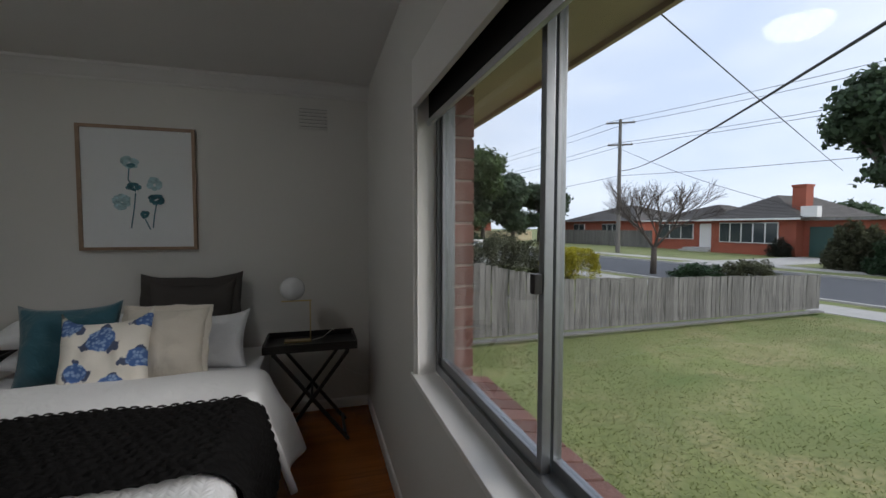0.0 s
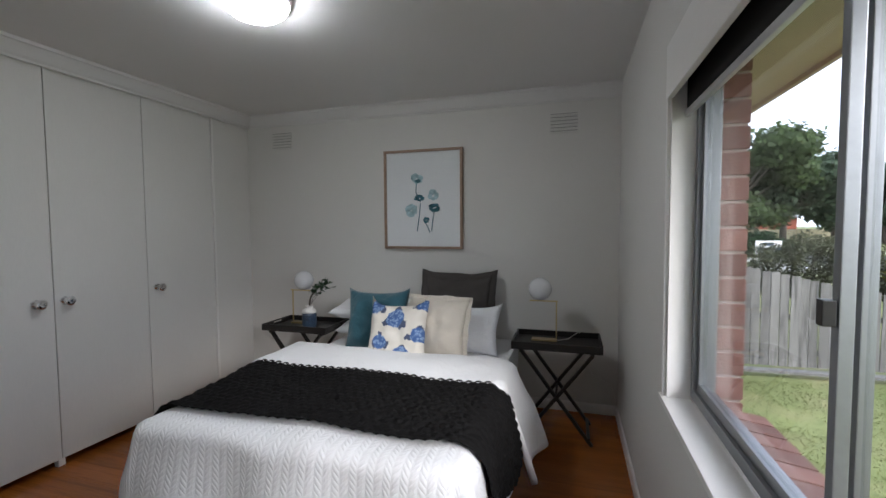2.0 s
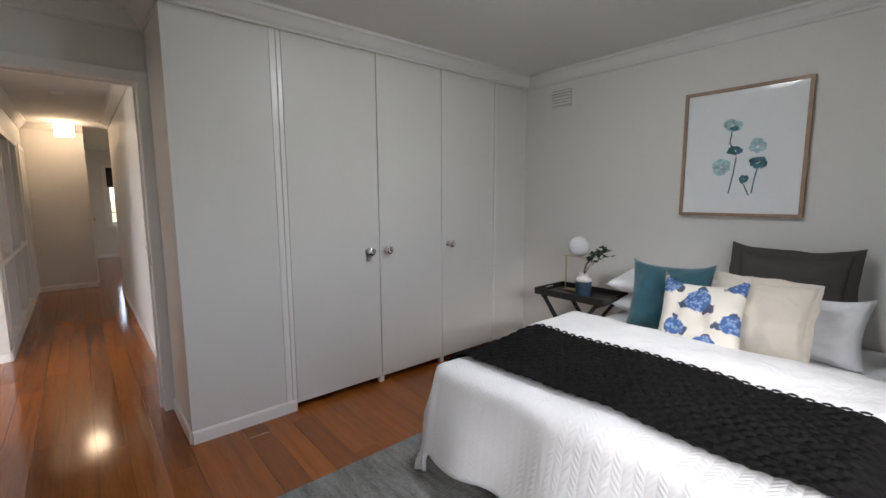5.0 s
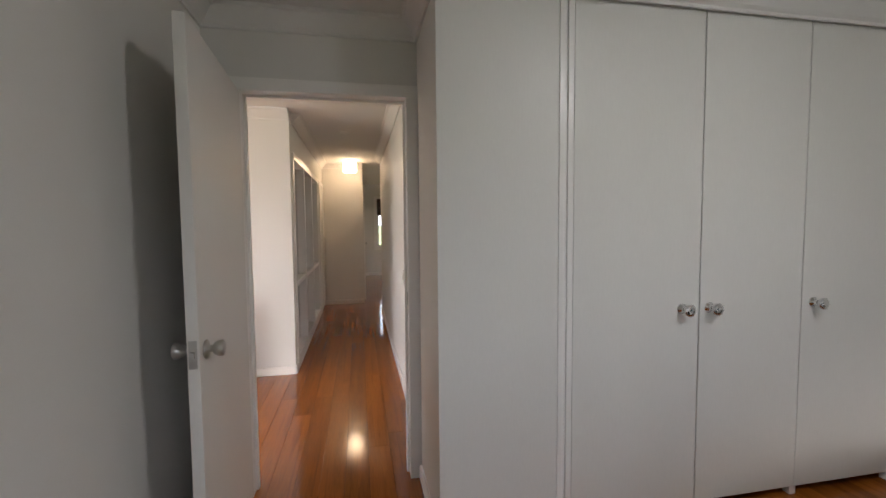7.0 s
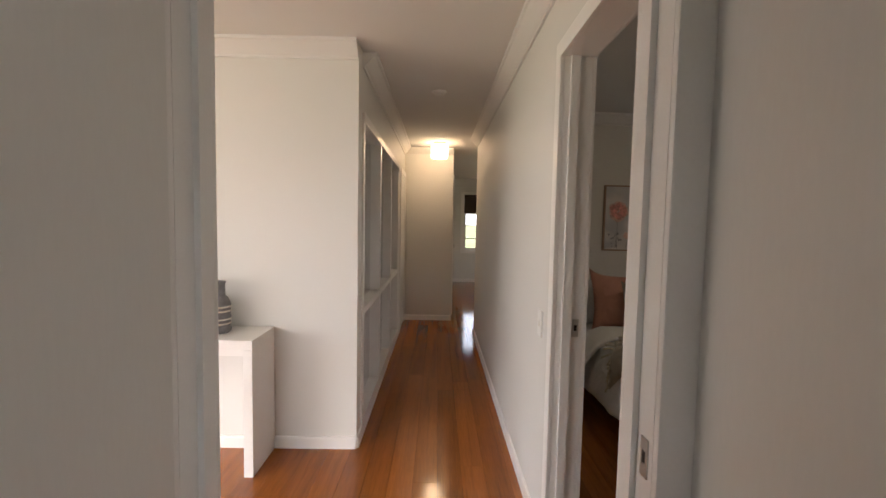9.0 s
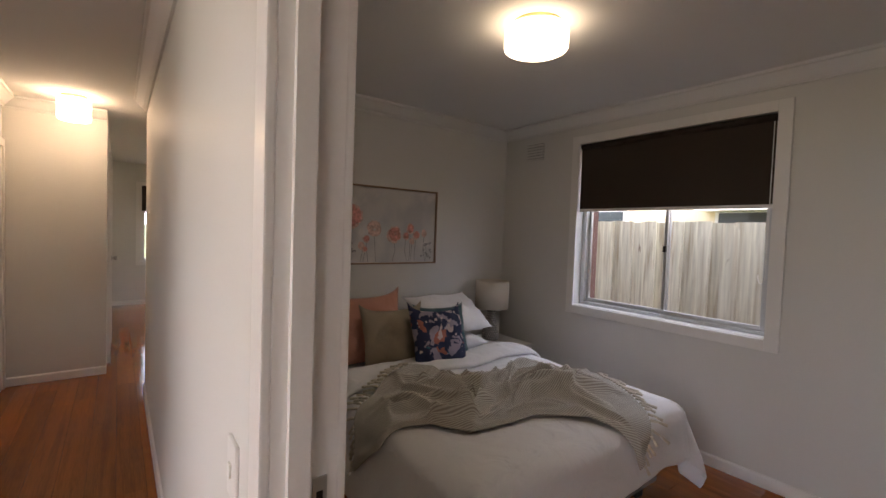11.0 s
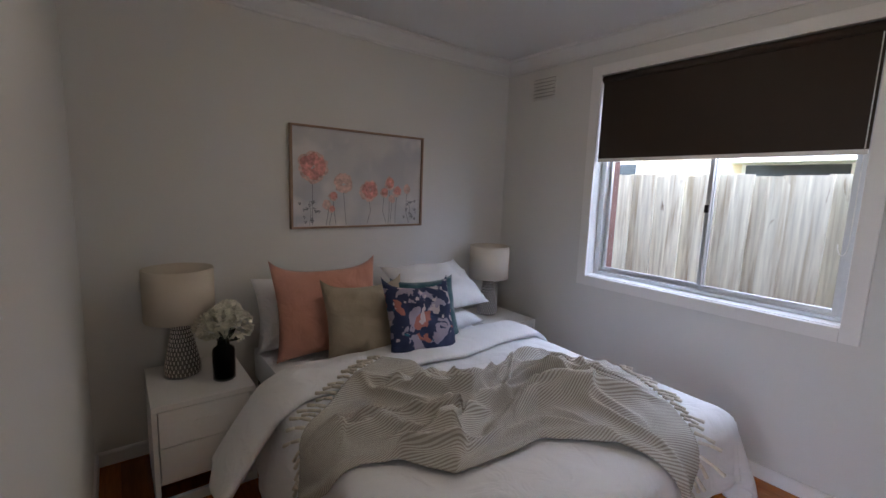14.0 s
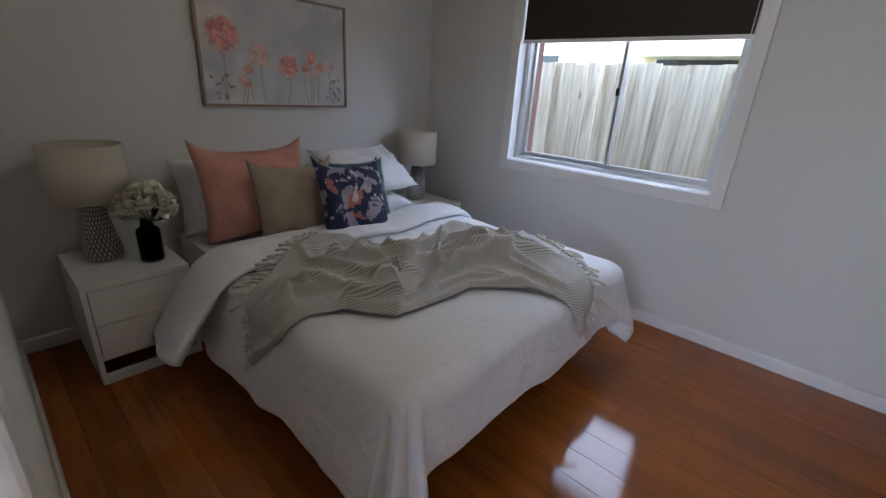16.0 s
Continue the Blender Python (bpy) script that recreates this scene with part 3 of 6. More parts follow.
# bedroom one
structure("wall_north_bedroom_one", boxes((-3.22, 0.68, 3.642, 3.80, 0, H)), WALL, "matt off-white painted plaster wall", "wall")
structure("wall_east_bedroom_one", boxes((0.68, 0.80, -0.25, 0.31, 0, H), (0.68, 0.80, 1.98, 3.80, 0, H),
                                         (0.68, 0.80, 0.31, 1.98, 0, 0.775), (0.68, 0.80, 0.31, 1.98, 2.02, H)),
          WALL, "off-white painted wall around a wide window", "wall")
structure("wall_south_bedroom_one", boxes((-3.1, 0.80, -0.37, -0.25, 0, H)), WALL, "off-white painted plaster wall", "wall")
structure("wall_west_bedroom_one", boxes((-3.22, -3.10, -0.36, -0.10, 0, H), (-3.22, -3.10, 0.738, 3.642, 0, H),
                                         (-3.22, -3.10, -0.10, 0.738, 2.055, H)), WALL, "off-white painted wall with a doorway", "wall")
# hallway and room two
structure("wall_north_hall", boxes((-7.73, -4.085, 0.82, 0.93, 0, H), (-3.26, -3.22, 0.82, 0.93, 0, H), (-4.085, -3.26, 0.82, 0.93, 2.055, H)),
          WALL, "glossy cream painted hallway wall with a doorway", "wall")
structure("wall_west_bedroom_two", boxes((-6.54, -6.42, 0.93, 3.66, 0, H)), WALL, "off-white painted wall behind the bed", "wall")
structure("wall_north_bedroom_two", boxes((-6.54, -5.57, 3.66, 3.78, 0, H), (-4.24, -3.22, 3.66, 3.78, 0, H),
                                          (-5.57, -4.24, 3.66, 3.78, 0, 0.86), (-5.57, -4.24, 3.66, 3.78, 2.19, H)), WALL, "off-white painted wall around a window", "wall")
structure("wall_end_hall", boxes((-8.56, -8.44, -0.25, 0.553, 0, H)), WALL, "cream painted wall closing the hallway", "wall")
structure("wall_south_hall", boxes((-8.44, -7.62, -0.25, -0.13, 0, H), (-7.62, -5.07, -0.25, -0.13, 2.05, H), (-7.62, -5.07, -0.25, -0.13, 0, 0.10)),
          WALL, "white painted wall above a glazed screen", "wall")
structure("wall_passage", boxes((-12.45, -8.56, 0.44, 0.553, 0, H)), WALL, "cream painted passage wall", "wall")
structure("wall_far_end", boxes((-12.6, -12.45, 0.44, 0.95, 0, H), (-12.6, -12.45, 1.65, 3.6, 0, H), (-12.6, -12.45, 0.95, 1.65, 0, 0.74), (-12.6, -12.45, 0.95, 1.65, 2.05, H)),
          WALL, "painted wall with a far window", "wall")
structure("wall_passage_north", boxes((-12.45, -11.6, 3.6, 3.72, 0, H), (-8.8, -6.54, 3.6, 3.72, 0, H), (-11.6, -8.8, 3.6, 3.72, 0, 0.7), (-11.6, -8.8, 3.6, 3.72, 2.1, H)), WALL, "plain painted wall", "wall")
# lounge and the room behind the screen
structure("wall_lounge_west", boxes((-5.07, -4.95, -4.2, -0.13, 0, H)), WALL, "white painted lounge wall behind a console table", "wall")
structure("wall_lounge_south", boxes((-8.56, -4.8, -4.32, -4.2, 0, H), (0.3, 0.80, -4.32, -4.2, 0, H), (-4.8, 0.3, -4.32, -4.2, 2.3, H), (-4.8, 0.3, -4.32, -4.2, 0, 0.05)), WALL, "plain painted wall", "wall")
structure("wall_lounge_east", boxes((0.68, 0.80, -4.2, -3.9, 0, H), (0.68, 0.80, -0.7, -0.37, 0, H), (0.68, 0.80, -3.9, -0.7, 0, 0.3), (0.68, 0.80, -3.9, -0.7, 2.02, H)),
          WALL, "painted wall with a large front window", "wall")
structure("wall_living_west", boxes((-8.56, -8.44, -4.2, -4.0, 0, H), (-8.56, -8.44, -2.3, -0.25, 0, H), (-8.56, -8.44, -4.0, -2.3, 0, 0.8), (-8.56, -8.44, -4.0, -2.3, 2.1, H)),
          WALL, "painted wall with a window", "wall")


def strip(name, pts, profile, material, label, category):
    """A moulding along straight runs (x0, y0, x1, y1, nx, ny): profile of (out from wall, z)."""
    bm = bmesh.new()
    for x0, y0, x1, y1, nx, ny in pts:
        ends = []
        for x, y in ((x0, y0), (x1, y1)):
            ends.append([bm.verts.new((x + nx * o, y + ny * o, z)) for o, z in profile])
        for i in range(len(profile)):
            j = (i + 1) % len(profile)
            bm.faces.new((ends[0][i], ends[0][j], ends[1][j], ends[1][i]))
        bm.faces.new(ends[0][::-1])
        bm.faces.new(ends[1])
    bmesh.ops.recalc_face_normals(bm, faces=bm.faces)
    return structure(name, bm, material, label, category)


COVE = [(0.0, 2.325), (0.012, 2.325), (0.014, 2.338), (0.03, 2.35), (0.055, 2.378), (0.075, 2.398), (0.088, 2.402), (0.09, 2.419), (0.0, 2.419)]
SKIRT = [(0.0, 0.0), (0.014, 0.0), (0.014, 0.062), (0.009, 0.072), (0.0, 0.074)]
strip("cornice_bedroom_one", [(-2.55, 3.642, 0.68, 3.642, 0, -1), (-3.1, -0.25, 0.68, -0.25, 0, 1),
                              (-2.53, 0.78, -2.53, 3.642, 1, 0), (-3.1, 0.783, -2.53, 0.783, 0, -1), (-3.1, -0.25, -3.1, 0.783, 1, 0)], COVE, CEIL, "white plaster cove cornice", "cornice")
strip("cornice_hall", [(-7.73, 0.82, -3.22, 0.82, 0, -1), (-8.44, -0.13, -5.07, -0.13, 0, 1), (-8.44, -0.13, -8.44, 0.553, 1, 0), (-4.95, -4.2, -4.95, -0.13, 1, 0), (-3.22, -0.3, -3.22, 0.82, -1, 0)],
      COVE, CEIL, "white plaster cove cornice", "cornice")
strip("cornice_bedroom_two", [(-6.42, 0.93, -6.42, 3.66, 1, 0), (-6.42, 3.66, -3.22, 3.66, 0, -1), (-6.42, 0.93, -3.22, 0.93, 0, 1), (-3.22, 0.93, -3.22, 3.66, -1, 0)],
      COVE, CEIL, "white plaster cove cornice", "cornice")
strip("baseboard_bedroom_one", [(-2.55, 3.642, 0.68, 3.642, 0, -1), (0.68, -0.25, 0.68, 3.642, -1, 0), (-3.1, -0.25, 0.68, -0.25, 0, 1),
                                (-2.548, 0.783, -2.548, 1.37, 1, 0), (-3.1, 0.783, -2.55, 0.783, 0, -1), (-2.548, 3.22, -2.548, 3.642, 1, 0)], SKIRT, TRIM, "low white gloss skirting board", "baseboard")
strip("baseboard_hall", [(-7.73, 0.82, -4.14, 0.82, 0, -1), (-8.44, -0.13, -8.44, 0.553, 1, 0), (-7.62, -0.13, -5.07, -0.13, 0, 1), (-4.95, -4.2, -4.95, -0.13, 1, 0), (-5.07, -0.13, -4.95, -0.13, 0, 1),
                         (-12.45, 0.553, -12.45, 3.6, 1, 0)], SKIRT, TRIM, "low white gloss skirting board", "baseboard")
strip("baseboard_bedroom_two", [(-6.42, 0.93, -6.42, 3.66, 1, 0), (-6.42, 3.66, -3.22, 3.66, 0, -1), (-6.42, 0.93, -4.14, 0.93, 0, 1), (-3.22, 0.93, -3.22, 3.66, -1, 0)],
      SKIRT, TRIM, "low white gloss skirting board", "baseboard")


def architrave(name, axis, at, lo, hi, top, out, label="white gloss painted door frame"):
    """Casing on one face of a wall with a door stop lining; axis is the direction the opening runs along."""
    w, t = 0.062, 0.016
    bm = bmesh.new()
    a0, a1 = sorted((at, at + out * t))
    for (p, q, z0, z1) in ((lo - w, lo, 0, top), (hi, hi + w, 0, top), (lo - w, hi + w, top, top + w)):
        if axis == "y":
            box(bm, a0, a1, p, q, z0, z1)
        else:
            box(bm, p, q, a0, a1, z0, z1)
    soft(bm, 0.004)
    return structure(name, bm, TRIM, label, "door frame")


architrave("trim_door_one_room", "y", -3.10, -0.085, 0.722, 2.04, 1)
architrave("trim_door_one_hall", "y", -3.22, -0.085, 0.722, 2.04, -1)
architrave("trim_door_two_hall", "x", 0.82, -4.07, -3.275, 2.04, -1)
architrave("trim_door_two_room", "x", 0.93, -4.07, -3.275, 2.04, 1)
structure("trim_lining_door_one", boxes((-3.22, -3.10, -0.10, -0.085, 0, 2.055), (-3.22, -3.10, 0.722, 0.738, 0, 2.055), (-3.22, -3.10, -0.085, 0.722, 2.04, 2.055),
                                        (-3.19, -3.155, 0.71, 0.722, 0, 2.04), (-3.19, -3.155, -0.085, -0.073, 0, 2.04), (-3.19, -3.155, -0.073, 0.71, 2.028, 2.04)), TRIM, "white gloss door lining", "door frame")
structure("trim_lining_door_two", boxes((-4.085, -4.07, 0.82, 0.93, 0, 2.055), (-3.275, -3.26, 0.82, 0.93, 0, 2.055), (-4.07, -3.275, 0.82, 0.93, 2.04, 2.055),
                                        (-4.07, -4.058, 0.845, 0.88, 0, 2.04), (-3.287, -3.275, 0.845, 0.88, 0, 2.04)), TRIM, "white gloss door lining", "door frame")

# open bedroom door with knob set
door = thing("door_1", "open white painted flush bedroom door", "door", (-3.078, -0.080, 0), kind="structure", rz=3.6)
leaf = part("door_leaf", boxes((0.0, 0.80, -0.036, 0.0, 0.012, 2.03), bevel=0.003), DOORP, door)
KNOB = [(0.03, 0.0), (0.031, 0.006), (0.026, 0.010), (0.012, 0.014), (0.011, 0.022), (0.021, 0.030), (0.026, 0.040), (0.027, 0.054), (0.022, 0.058), (0.006, 0.058)]
part("door_knob", lathe(KNOB, 24, pose(0.735, 0.0, 0.985, -90)), STEEL, leaf, "satin steel round knob")
part("door_knob", lathe(KNOB, 24, pose(0.735, -0.036, 0.985, 90)), STEEL, leaf, "satin steel round knob")
part("latch_plate", boxes((0.8005, 0.803, -0.030, -0.006, 0.94, 1.03), (0.803, 0.813, -0.024, -0.012, 0.975, 0.995), bevel=0.0008), STEEL, leaf, "steel latch plate")
for z in (0.25, 1.0, 1.8):
    part("hinge", rod(bmesh.new(), (-0.006, -0.040, z - 0.05), (-0.006, -0.040, z + 0.05), 0.006), STEEL, door)


def strike(at, rz):
    t = thing("strike_plate", "small steel strike plate on the door jamb", "strike plate", at, rz=rz)
    bm = boxes((-0.012, 0.012, 0, 0.003, -0.035, -0.012), (-0.012, 0.012, 0, 0.003, 0.012, 0.035), (-0.012, -0.006, 0, 0.003, -0.012, 0.012), (0.006, 0.012, 0, 0.003, -0.012, 0.012))
    part("plate", bm, STEEL, t)
    # thin dark sheet in place of the shade inside the hole
    part("hole_shade", boxes((-0.006, 0.006, 0.0, 0.001, -0.012, 0.012)), DARKGAP, t)


strike((-3.125, 0.722, 0.985), 180)
strike((-4.07, 0.90, 0.985), -90)


def switch(at, rz):
    s = thing("light_switch", "white plastic wall light switch plate", "light switch", at, rz=rz)
    part("plate", boxes((-0.036, 0.036, -0.008, 0, -0.058, 0.058), bevel=0.003), PLAST, s)
    part("rocker", boxes((-0.008, 0.008, -0.013, -0.008, -0.014, 0.014), bevel=0.002), PLAST, s)


switch((-4.30, 0.82, 0.95), 0)
door3 = thing("door_3", "closed white passage door with a knob", "door", (-8.85, 0.553, 0), kind="structure")
leaf = part("door_leaf", boxes((-0.82, 0.0, 0.0, 0.02, 0.01, 2.04), bevel=0.003), DOORP, door3)
part("door_knob", lathe(KNOB, 20, pose(-0.76, 0.02, 1.0, -90)), STEEL, leaf)
part("door_frame", boxes((-0.88, -0.82, 0, 0.03, 0, 2.1), (0.0, 0.06, 0, 0.03, 0, 2.1), (-0.82, 0.0, 0, 0.03, 2.04, 2.1), bevel=0.003), TRIM, door3)
hd = thing("door_4", "white hallway door frame with closed door", "door", (-7.70, -0.13, 0), kind="structure")
part("door_leaf", boxes((-0.66, -0.04, 0.0, 0.012, 0.01, 2.0), bevel=0.003), DOORP, hd)
part("door_frame", boxes((-0.72, -0.66, 0, 0.022, 0, 2.06), (-0.04, 0.02, 0, 0.022, 0, 2.06), (-0.66, -0.04, 0, 0.022, 2.0, 2.06), bevel=0.003), TRIM, hd)

# glazed screen of the hallway
screen = thing("glazed_screen", "white timber hallway screen with tall and low glass panes", "glazed screen", (0, 0, 0), kind="structure")
XS = [-5.07, -5.86, -6.64, -7.42]
for i, x in enumerate(XS + [-7.56]):
    part("post", boxes((x - 0.06, x, -0.25, -0.118, 0.10, 2.05), bevel=0.004), TRIM, screen)
part("bottom_rail", boxes((-7.62, -5.07, -0.245, -0.115, 0.074, 0.115), bevel=0.003), TRIM, screen)
part("head_rail", boxes((-7.62, -5.07, -0.245, -0.112, 2.0, 2.06), bevel=0.004), TRIM, screen)
for a, b in zip(XS, XS[1:]):
    part("mid_rail", boxes((b, a - 0.06, -0.225, -0.12, 0.79, 0.835), bevel=0.004), TRIM, screen)
    part("pane", boxes((b, a - 0.06, -0.20, -0.196, 0.115, 0.79)), GLASS, screen)
    part("pane", boxes((b, a - 0.06, -0.20, -0.196, 0.835, 2.0)), GLASS, screen)


# ---- windows ----
def sliding_window(name, label, axis, u0, u1, z0, z1, at, out, mid, mat_frame=ALU, glazing=GLASS):
    """Two-pane aluminium slider; axis: the direction it runs along; at: inner face; out: +1 or -1 outwards."""
    t = thing(name, label, "window", kind="structure")
    def put(pn, a, b, c, d, n0, n1, m, parent=t, bevel=0.002):
        lo, hi = sorted((at + out * n0, at + out * n1))
        bb = (a, b, lo, hi, c, d) if axis == "x" else (lo, hi, a, b, c, d)
        return part(pn, boxes(bb, bevel=bevel), m, parent)
    f = 0.035
    put("window_frame", u0, u1, z0, z0 + f, 0, 0.07, mat_frame)
    put("window_frame", u0, u1, z1 - f, z1, 0, 0.07, mat_frame)
    put("window_frame", u0, u0 + f, z0 + f, z1 - f, 0, 0.07, mat_frame)
    put("window_frame", u1 - f, u1, z0 + f, z1 - f, 0, 0.07, mat_frame)
    for k, (a, b, n) in enumerate(((u0 + f, mid + 0.012, 0.042), (mid - 0.012, u1 - f, 0.012))):
        s = put("sash", a, a + 0.022, z0 + f, z1 - f, n, n + 0.022, mat_frame)
        put("stile", b - 0.022, b, z0 + f, z1 - f, n, n + 0.022, mat_frame, s)
        put("rail", a + 0.022, b - 0.022, z0 + f, z0 + f + 0.03, n, n + 0.022, mat_frame, s)
        put("rail", a + 0.022, b - 0.022, z1 - f - 0.03, z1 - f, n, n + 0.022, mat_frame, s)
        g = put("pane", a + 0.022, b - 0.022, z0 + f + 0.03, z1 - f - 0.03, n + 0.009, n + 0.013, glazing, s, 0)
        g.visible_shadow = False
    zc = z0 + (z1 - z0) * (0.38)
    put("latch", mid - 0.010, mid + 0.010, zc - 0.022, zc + 0.022, -0.010, 0.010, BLACKW)
    return t


sliding_window("window_1", "wide aluminium sliding window beside the bed", "y", 0.315, 1.975, 0.80, 2.01, 0.752, 1, 1.155, ALUG, FRONTGLASS)
structure("window_sill_1", boxes((0.657, 0.752, 0.27, 2.015, 0.770, 0.792), bevel=0.004), TRIM, "white gloss window sill", "sill")
structure("trim_reveal_1", boxes((0.676, 0.752, 1.968, 1.9795, 0.792, 2.02), (0.676, 0.752, 0.3105, 0.322, 0.792, 2.02), (0.664, 0.6795, 1.98, 2.0, 0.792, 2.03)), TRIM, "white window reveal lining", "trim")
structure("pelmet_1", boxes((0.662, 0.681, 0.27, 2.004, 1.85, 2.035), bevel=0.003), TRIM, "white board pelmet above the window", "pelmet")


def roller(name, label, axis, u0, u1, zt, zb, at, material, bar_m):
    t = thing(name, label, "blind")
    def bb(a, b, p, q, c, d):
        return (a, b, p, q, c, d) if axis == "x" else (p, q, a, b, c, d)
    part("fabric", boxes(bb(u0, u1, at - 0.001, at + 0.001, zb, zt)), material, t)
    part("bottom_bar", boxes(bb(u0, u1, at - 0.007, at + 0.007, zb - 0.022, zb), bevel=0.003), bar_m, t)
    a, b = ((u0, at, zt), (u1, at, zt)) if axis == "x" else ((at, u0, zt), (at, u1, zt))
    part("roll", smooth(rod(bmesh.new(), a, b, 0.022, n=20)), material, t)
    return t


roller("roller_blind", "charcoal roller blind, rolled almost fully up", "y", 0.325, 1.965, 1.985, 1.80, 0.722, BLINDK, ALU)

sliding_window("window_2", "aluminium sliding window facing a paling fence", "x", -5.57, -4.24, 0.86, 2.19, 3.74, 1, -4.885)
structure("window_sill_2", boxes((-5.57, -4.24, 3.655, 3.74, 0.855, 0.872)), TRIM, "white painted window sill", "sill")
structure("trim_window_2", boxes((-5.635, -5.568, 3.642, 3.66, 0.80, 2.255), (-4.242, -4.17, 3.642, 3.66, 0.80, 2.255), (-5.568, -4.242, 3.642, 3.66, 2.19, 2.255), (-5.568, -4.242, 3.638, 3.66, 0.80, 0.868), bevel=0.005), TRIM, "white gloss window architrave", "trim")
rb = roller("roller_blind", "brown blockout roller blind pulled halfway down", "x", -5.56, -4.25, 2.165, 1.66, 3.672, BLINDB, WHITEL)
ch = bmesh.new()
for i in range(30):
    rod(ch, (-4.262, 3.668, 2.14 - i * 0.03), (-4.262, 3.668, 2.112 - i * 0.03), 0.0025, n=6)
for i in range(10):
    a, b = math.pi * i / 10, math.pi * (i + 1) / 10
    rod(ch, (-4.28 + 0.018 * math.cos(a), 3.668, 1.24 - 0.05 * math.sin(a)), (-4.28 + 0.018 * math.cos(b), 3.668, 1.24 - 0.05 * math.sin(b)), 0.0025, n=6)
part("chain", ch, PLAST, rb, "white beaded pull chain")
far = sliding_window("window_3", "far bright window with a dark blind", "y", 0.95, 1.65, 0.74, 2.05, -12.49, -1, 1.3, TRIM)
structure("trim_window_3", boxes((-12.45, -12.43, 0.88, 0.95, 0.68, 2.11), (-12.45, -12.43, 1.65, 1.72, 0.68, 2.11), (-12.45, -12.43, 0.95, 1.65, 2.05, 2.11), (-12.45, -12.43, 0.95, 1.65, 0.68, 0.74),
                                 (-12.52, -12.50, 0.95, 1.65, 1.02, 1.04), (-12.52, -12.50, 0.95, 1.65, 1.32, 1.34)), TRIM, "white window frame", "trim")
roller("roller_blind", "dark roller blind on the far window", "y", 0.96, 1.64, 2.03, 1.62, -12.47, BLINDB, WHITEL)
sliding_window("window_4", "large lounge window", "y", -3.9, -0.7, 0.3, 2.02, 0.73, 1, -2.3)
# unseen south glazing, added to brighten the lounge and hallway
sliding_window("window_6", "wide unseen glazing added to light the lounge", "x", -4.8, 0.3, 0.05, 2.3, -4.24, -1, -2.2)
# no window is known here: opening added to lift the dark passage
sliding_window("window_7", "wide unseen window added to light the far room", "x", -11.6, -8.8, 0.7, 2.1, 3.62, 1, -10.2)
# added out of view so cool light reaches the room behind the screen
sliding_window("window_5", "unseen living room window added for light", "y", -4.0, -2.3, 0.8, 2.1, -8.5, -1, -3.15)


# ---- vents, lamps on the ceilings ----
def vent(at, rz, w=0.20, h=0.15):
    t = thing("wall_vent", "white louvred plaster wall vent", "vent", at, group="wall vents", rz=rz)
    part("backing", boxes((-w / 2, w / 2, -0.004, 0, -h / 2, h / 2)), WALL, t)
    for i in range(6):
        z = -h / 2 + (i + 0.5) * h / 6
        bm = bmesh.new()
        box(bm, -w / 2, w / 2, -0.014, -0.004, z - 0.007, z + 0.007, pose(0, 0, 0))
        part("slat", soft(bm, 0.002, 1), WALL, t)
        # grey strip on the solid backing paints the shade between slats
        part("slot_shade", boxes((-w / 2 + 0.004, w / 2 - 0.004, -0.0065, -0.0042, z + 0.008, z + 0.0135)), VENTSLOT, t)


vent((-2.17, 3.642, 2.185), 0)
vent((0.285, 3.642, 2.165), 0)
vent((-6.045, 3.66, 2.18), 0)

lamp = thing("ceiling_light", "lit round white oyster ceiling light", "ceiling light", (-1.0, 1.92, H))
part("base", lathe([(0.152, -0.02), (0.155, 0.0)], 40), PLAST, lamp)
part("diffuser", lathe([(0.001, -0.085), (0.06, -0.083), (0.10, -0.072), (0.13, -0.05), (0.145, -0.02)], 40), COOLBULB, lamp)


def ribbed(at, r, h, label, glow):
    t = thing("ceiling_light", label, "ceiling light", at)
    part("base", lathe([(r * 0.8, -0.03), (r * 0.82, 0.0)], 40), BRASS, t)
    bm = bmesh.new()
    n = 72
    rings = []
    for k, z in ((1.0, -0.03), (1.0, -0.03 - h * 0.45), (0.985, -0.03 - h * 0.5), (1.0, -0.03 - h * 0.55), (1.0, -0.03 - h), (0.85, -0.04 - h), (0.02, -0.042 - h)):
        rings.append([bm.verts.new((r * k * (1 + 0.025 * (i % 2)) * math.cos(2 * math.pi * i / n), r * k * (1 + 0.025 * (i % 2)) * math.sin(2 * math.pi * i / n), z)) for i in range(n)])
    for a, b in zip(rings, rings[1:]):
        for i in range(n):
            bm.faces.new((a[i], a[(i + 1) % n], b[(i + 1) % n], b[i]))
    bm.faces.new(rings[0][::-1]); bm.faces.new(rings[-1])
    part("glass_shade", bm, glow, t, "ribbed amber-lit glass drum")


ribbed((-8.0, 0.35, H), 0.105, 0.16, "lit ribbed glass drum light on the hallway ceiling", WARMBULB)
ribbed((-4.80, 2.2, H), 0.145, 0.085, "lit ribbed glass oyster light on the bedroom ceiling", OYSTER)
dl = thing("smoke_alarm", "small round white ceiling fitting in the hallway", "smoke alarm", (-5.83, 0.34, H))
part("body", lathe([(0.03, -0.022), (0.045, -0.018), (0.055, -0.004), (0.056, 0.0)], 28), PLAST, dl)

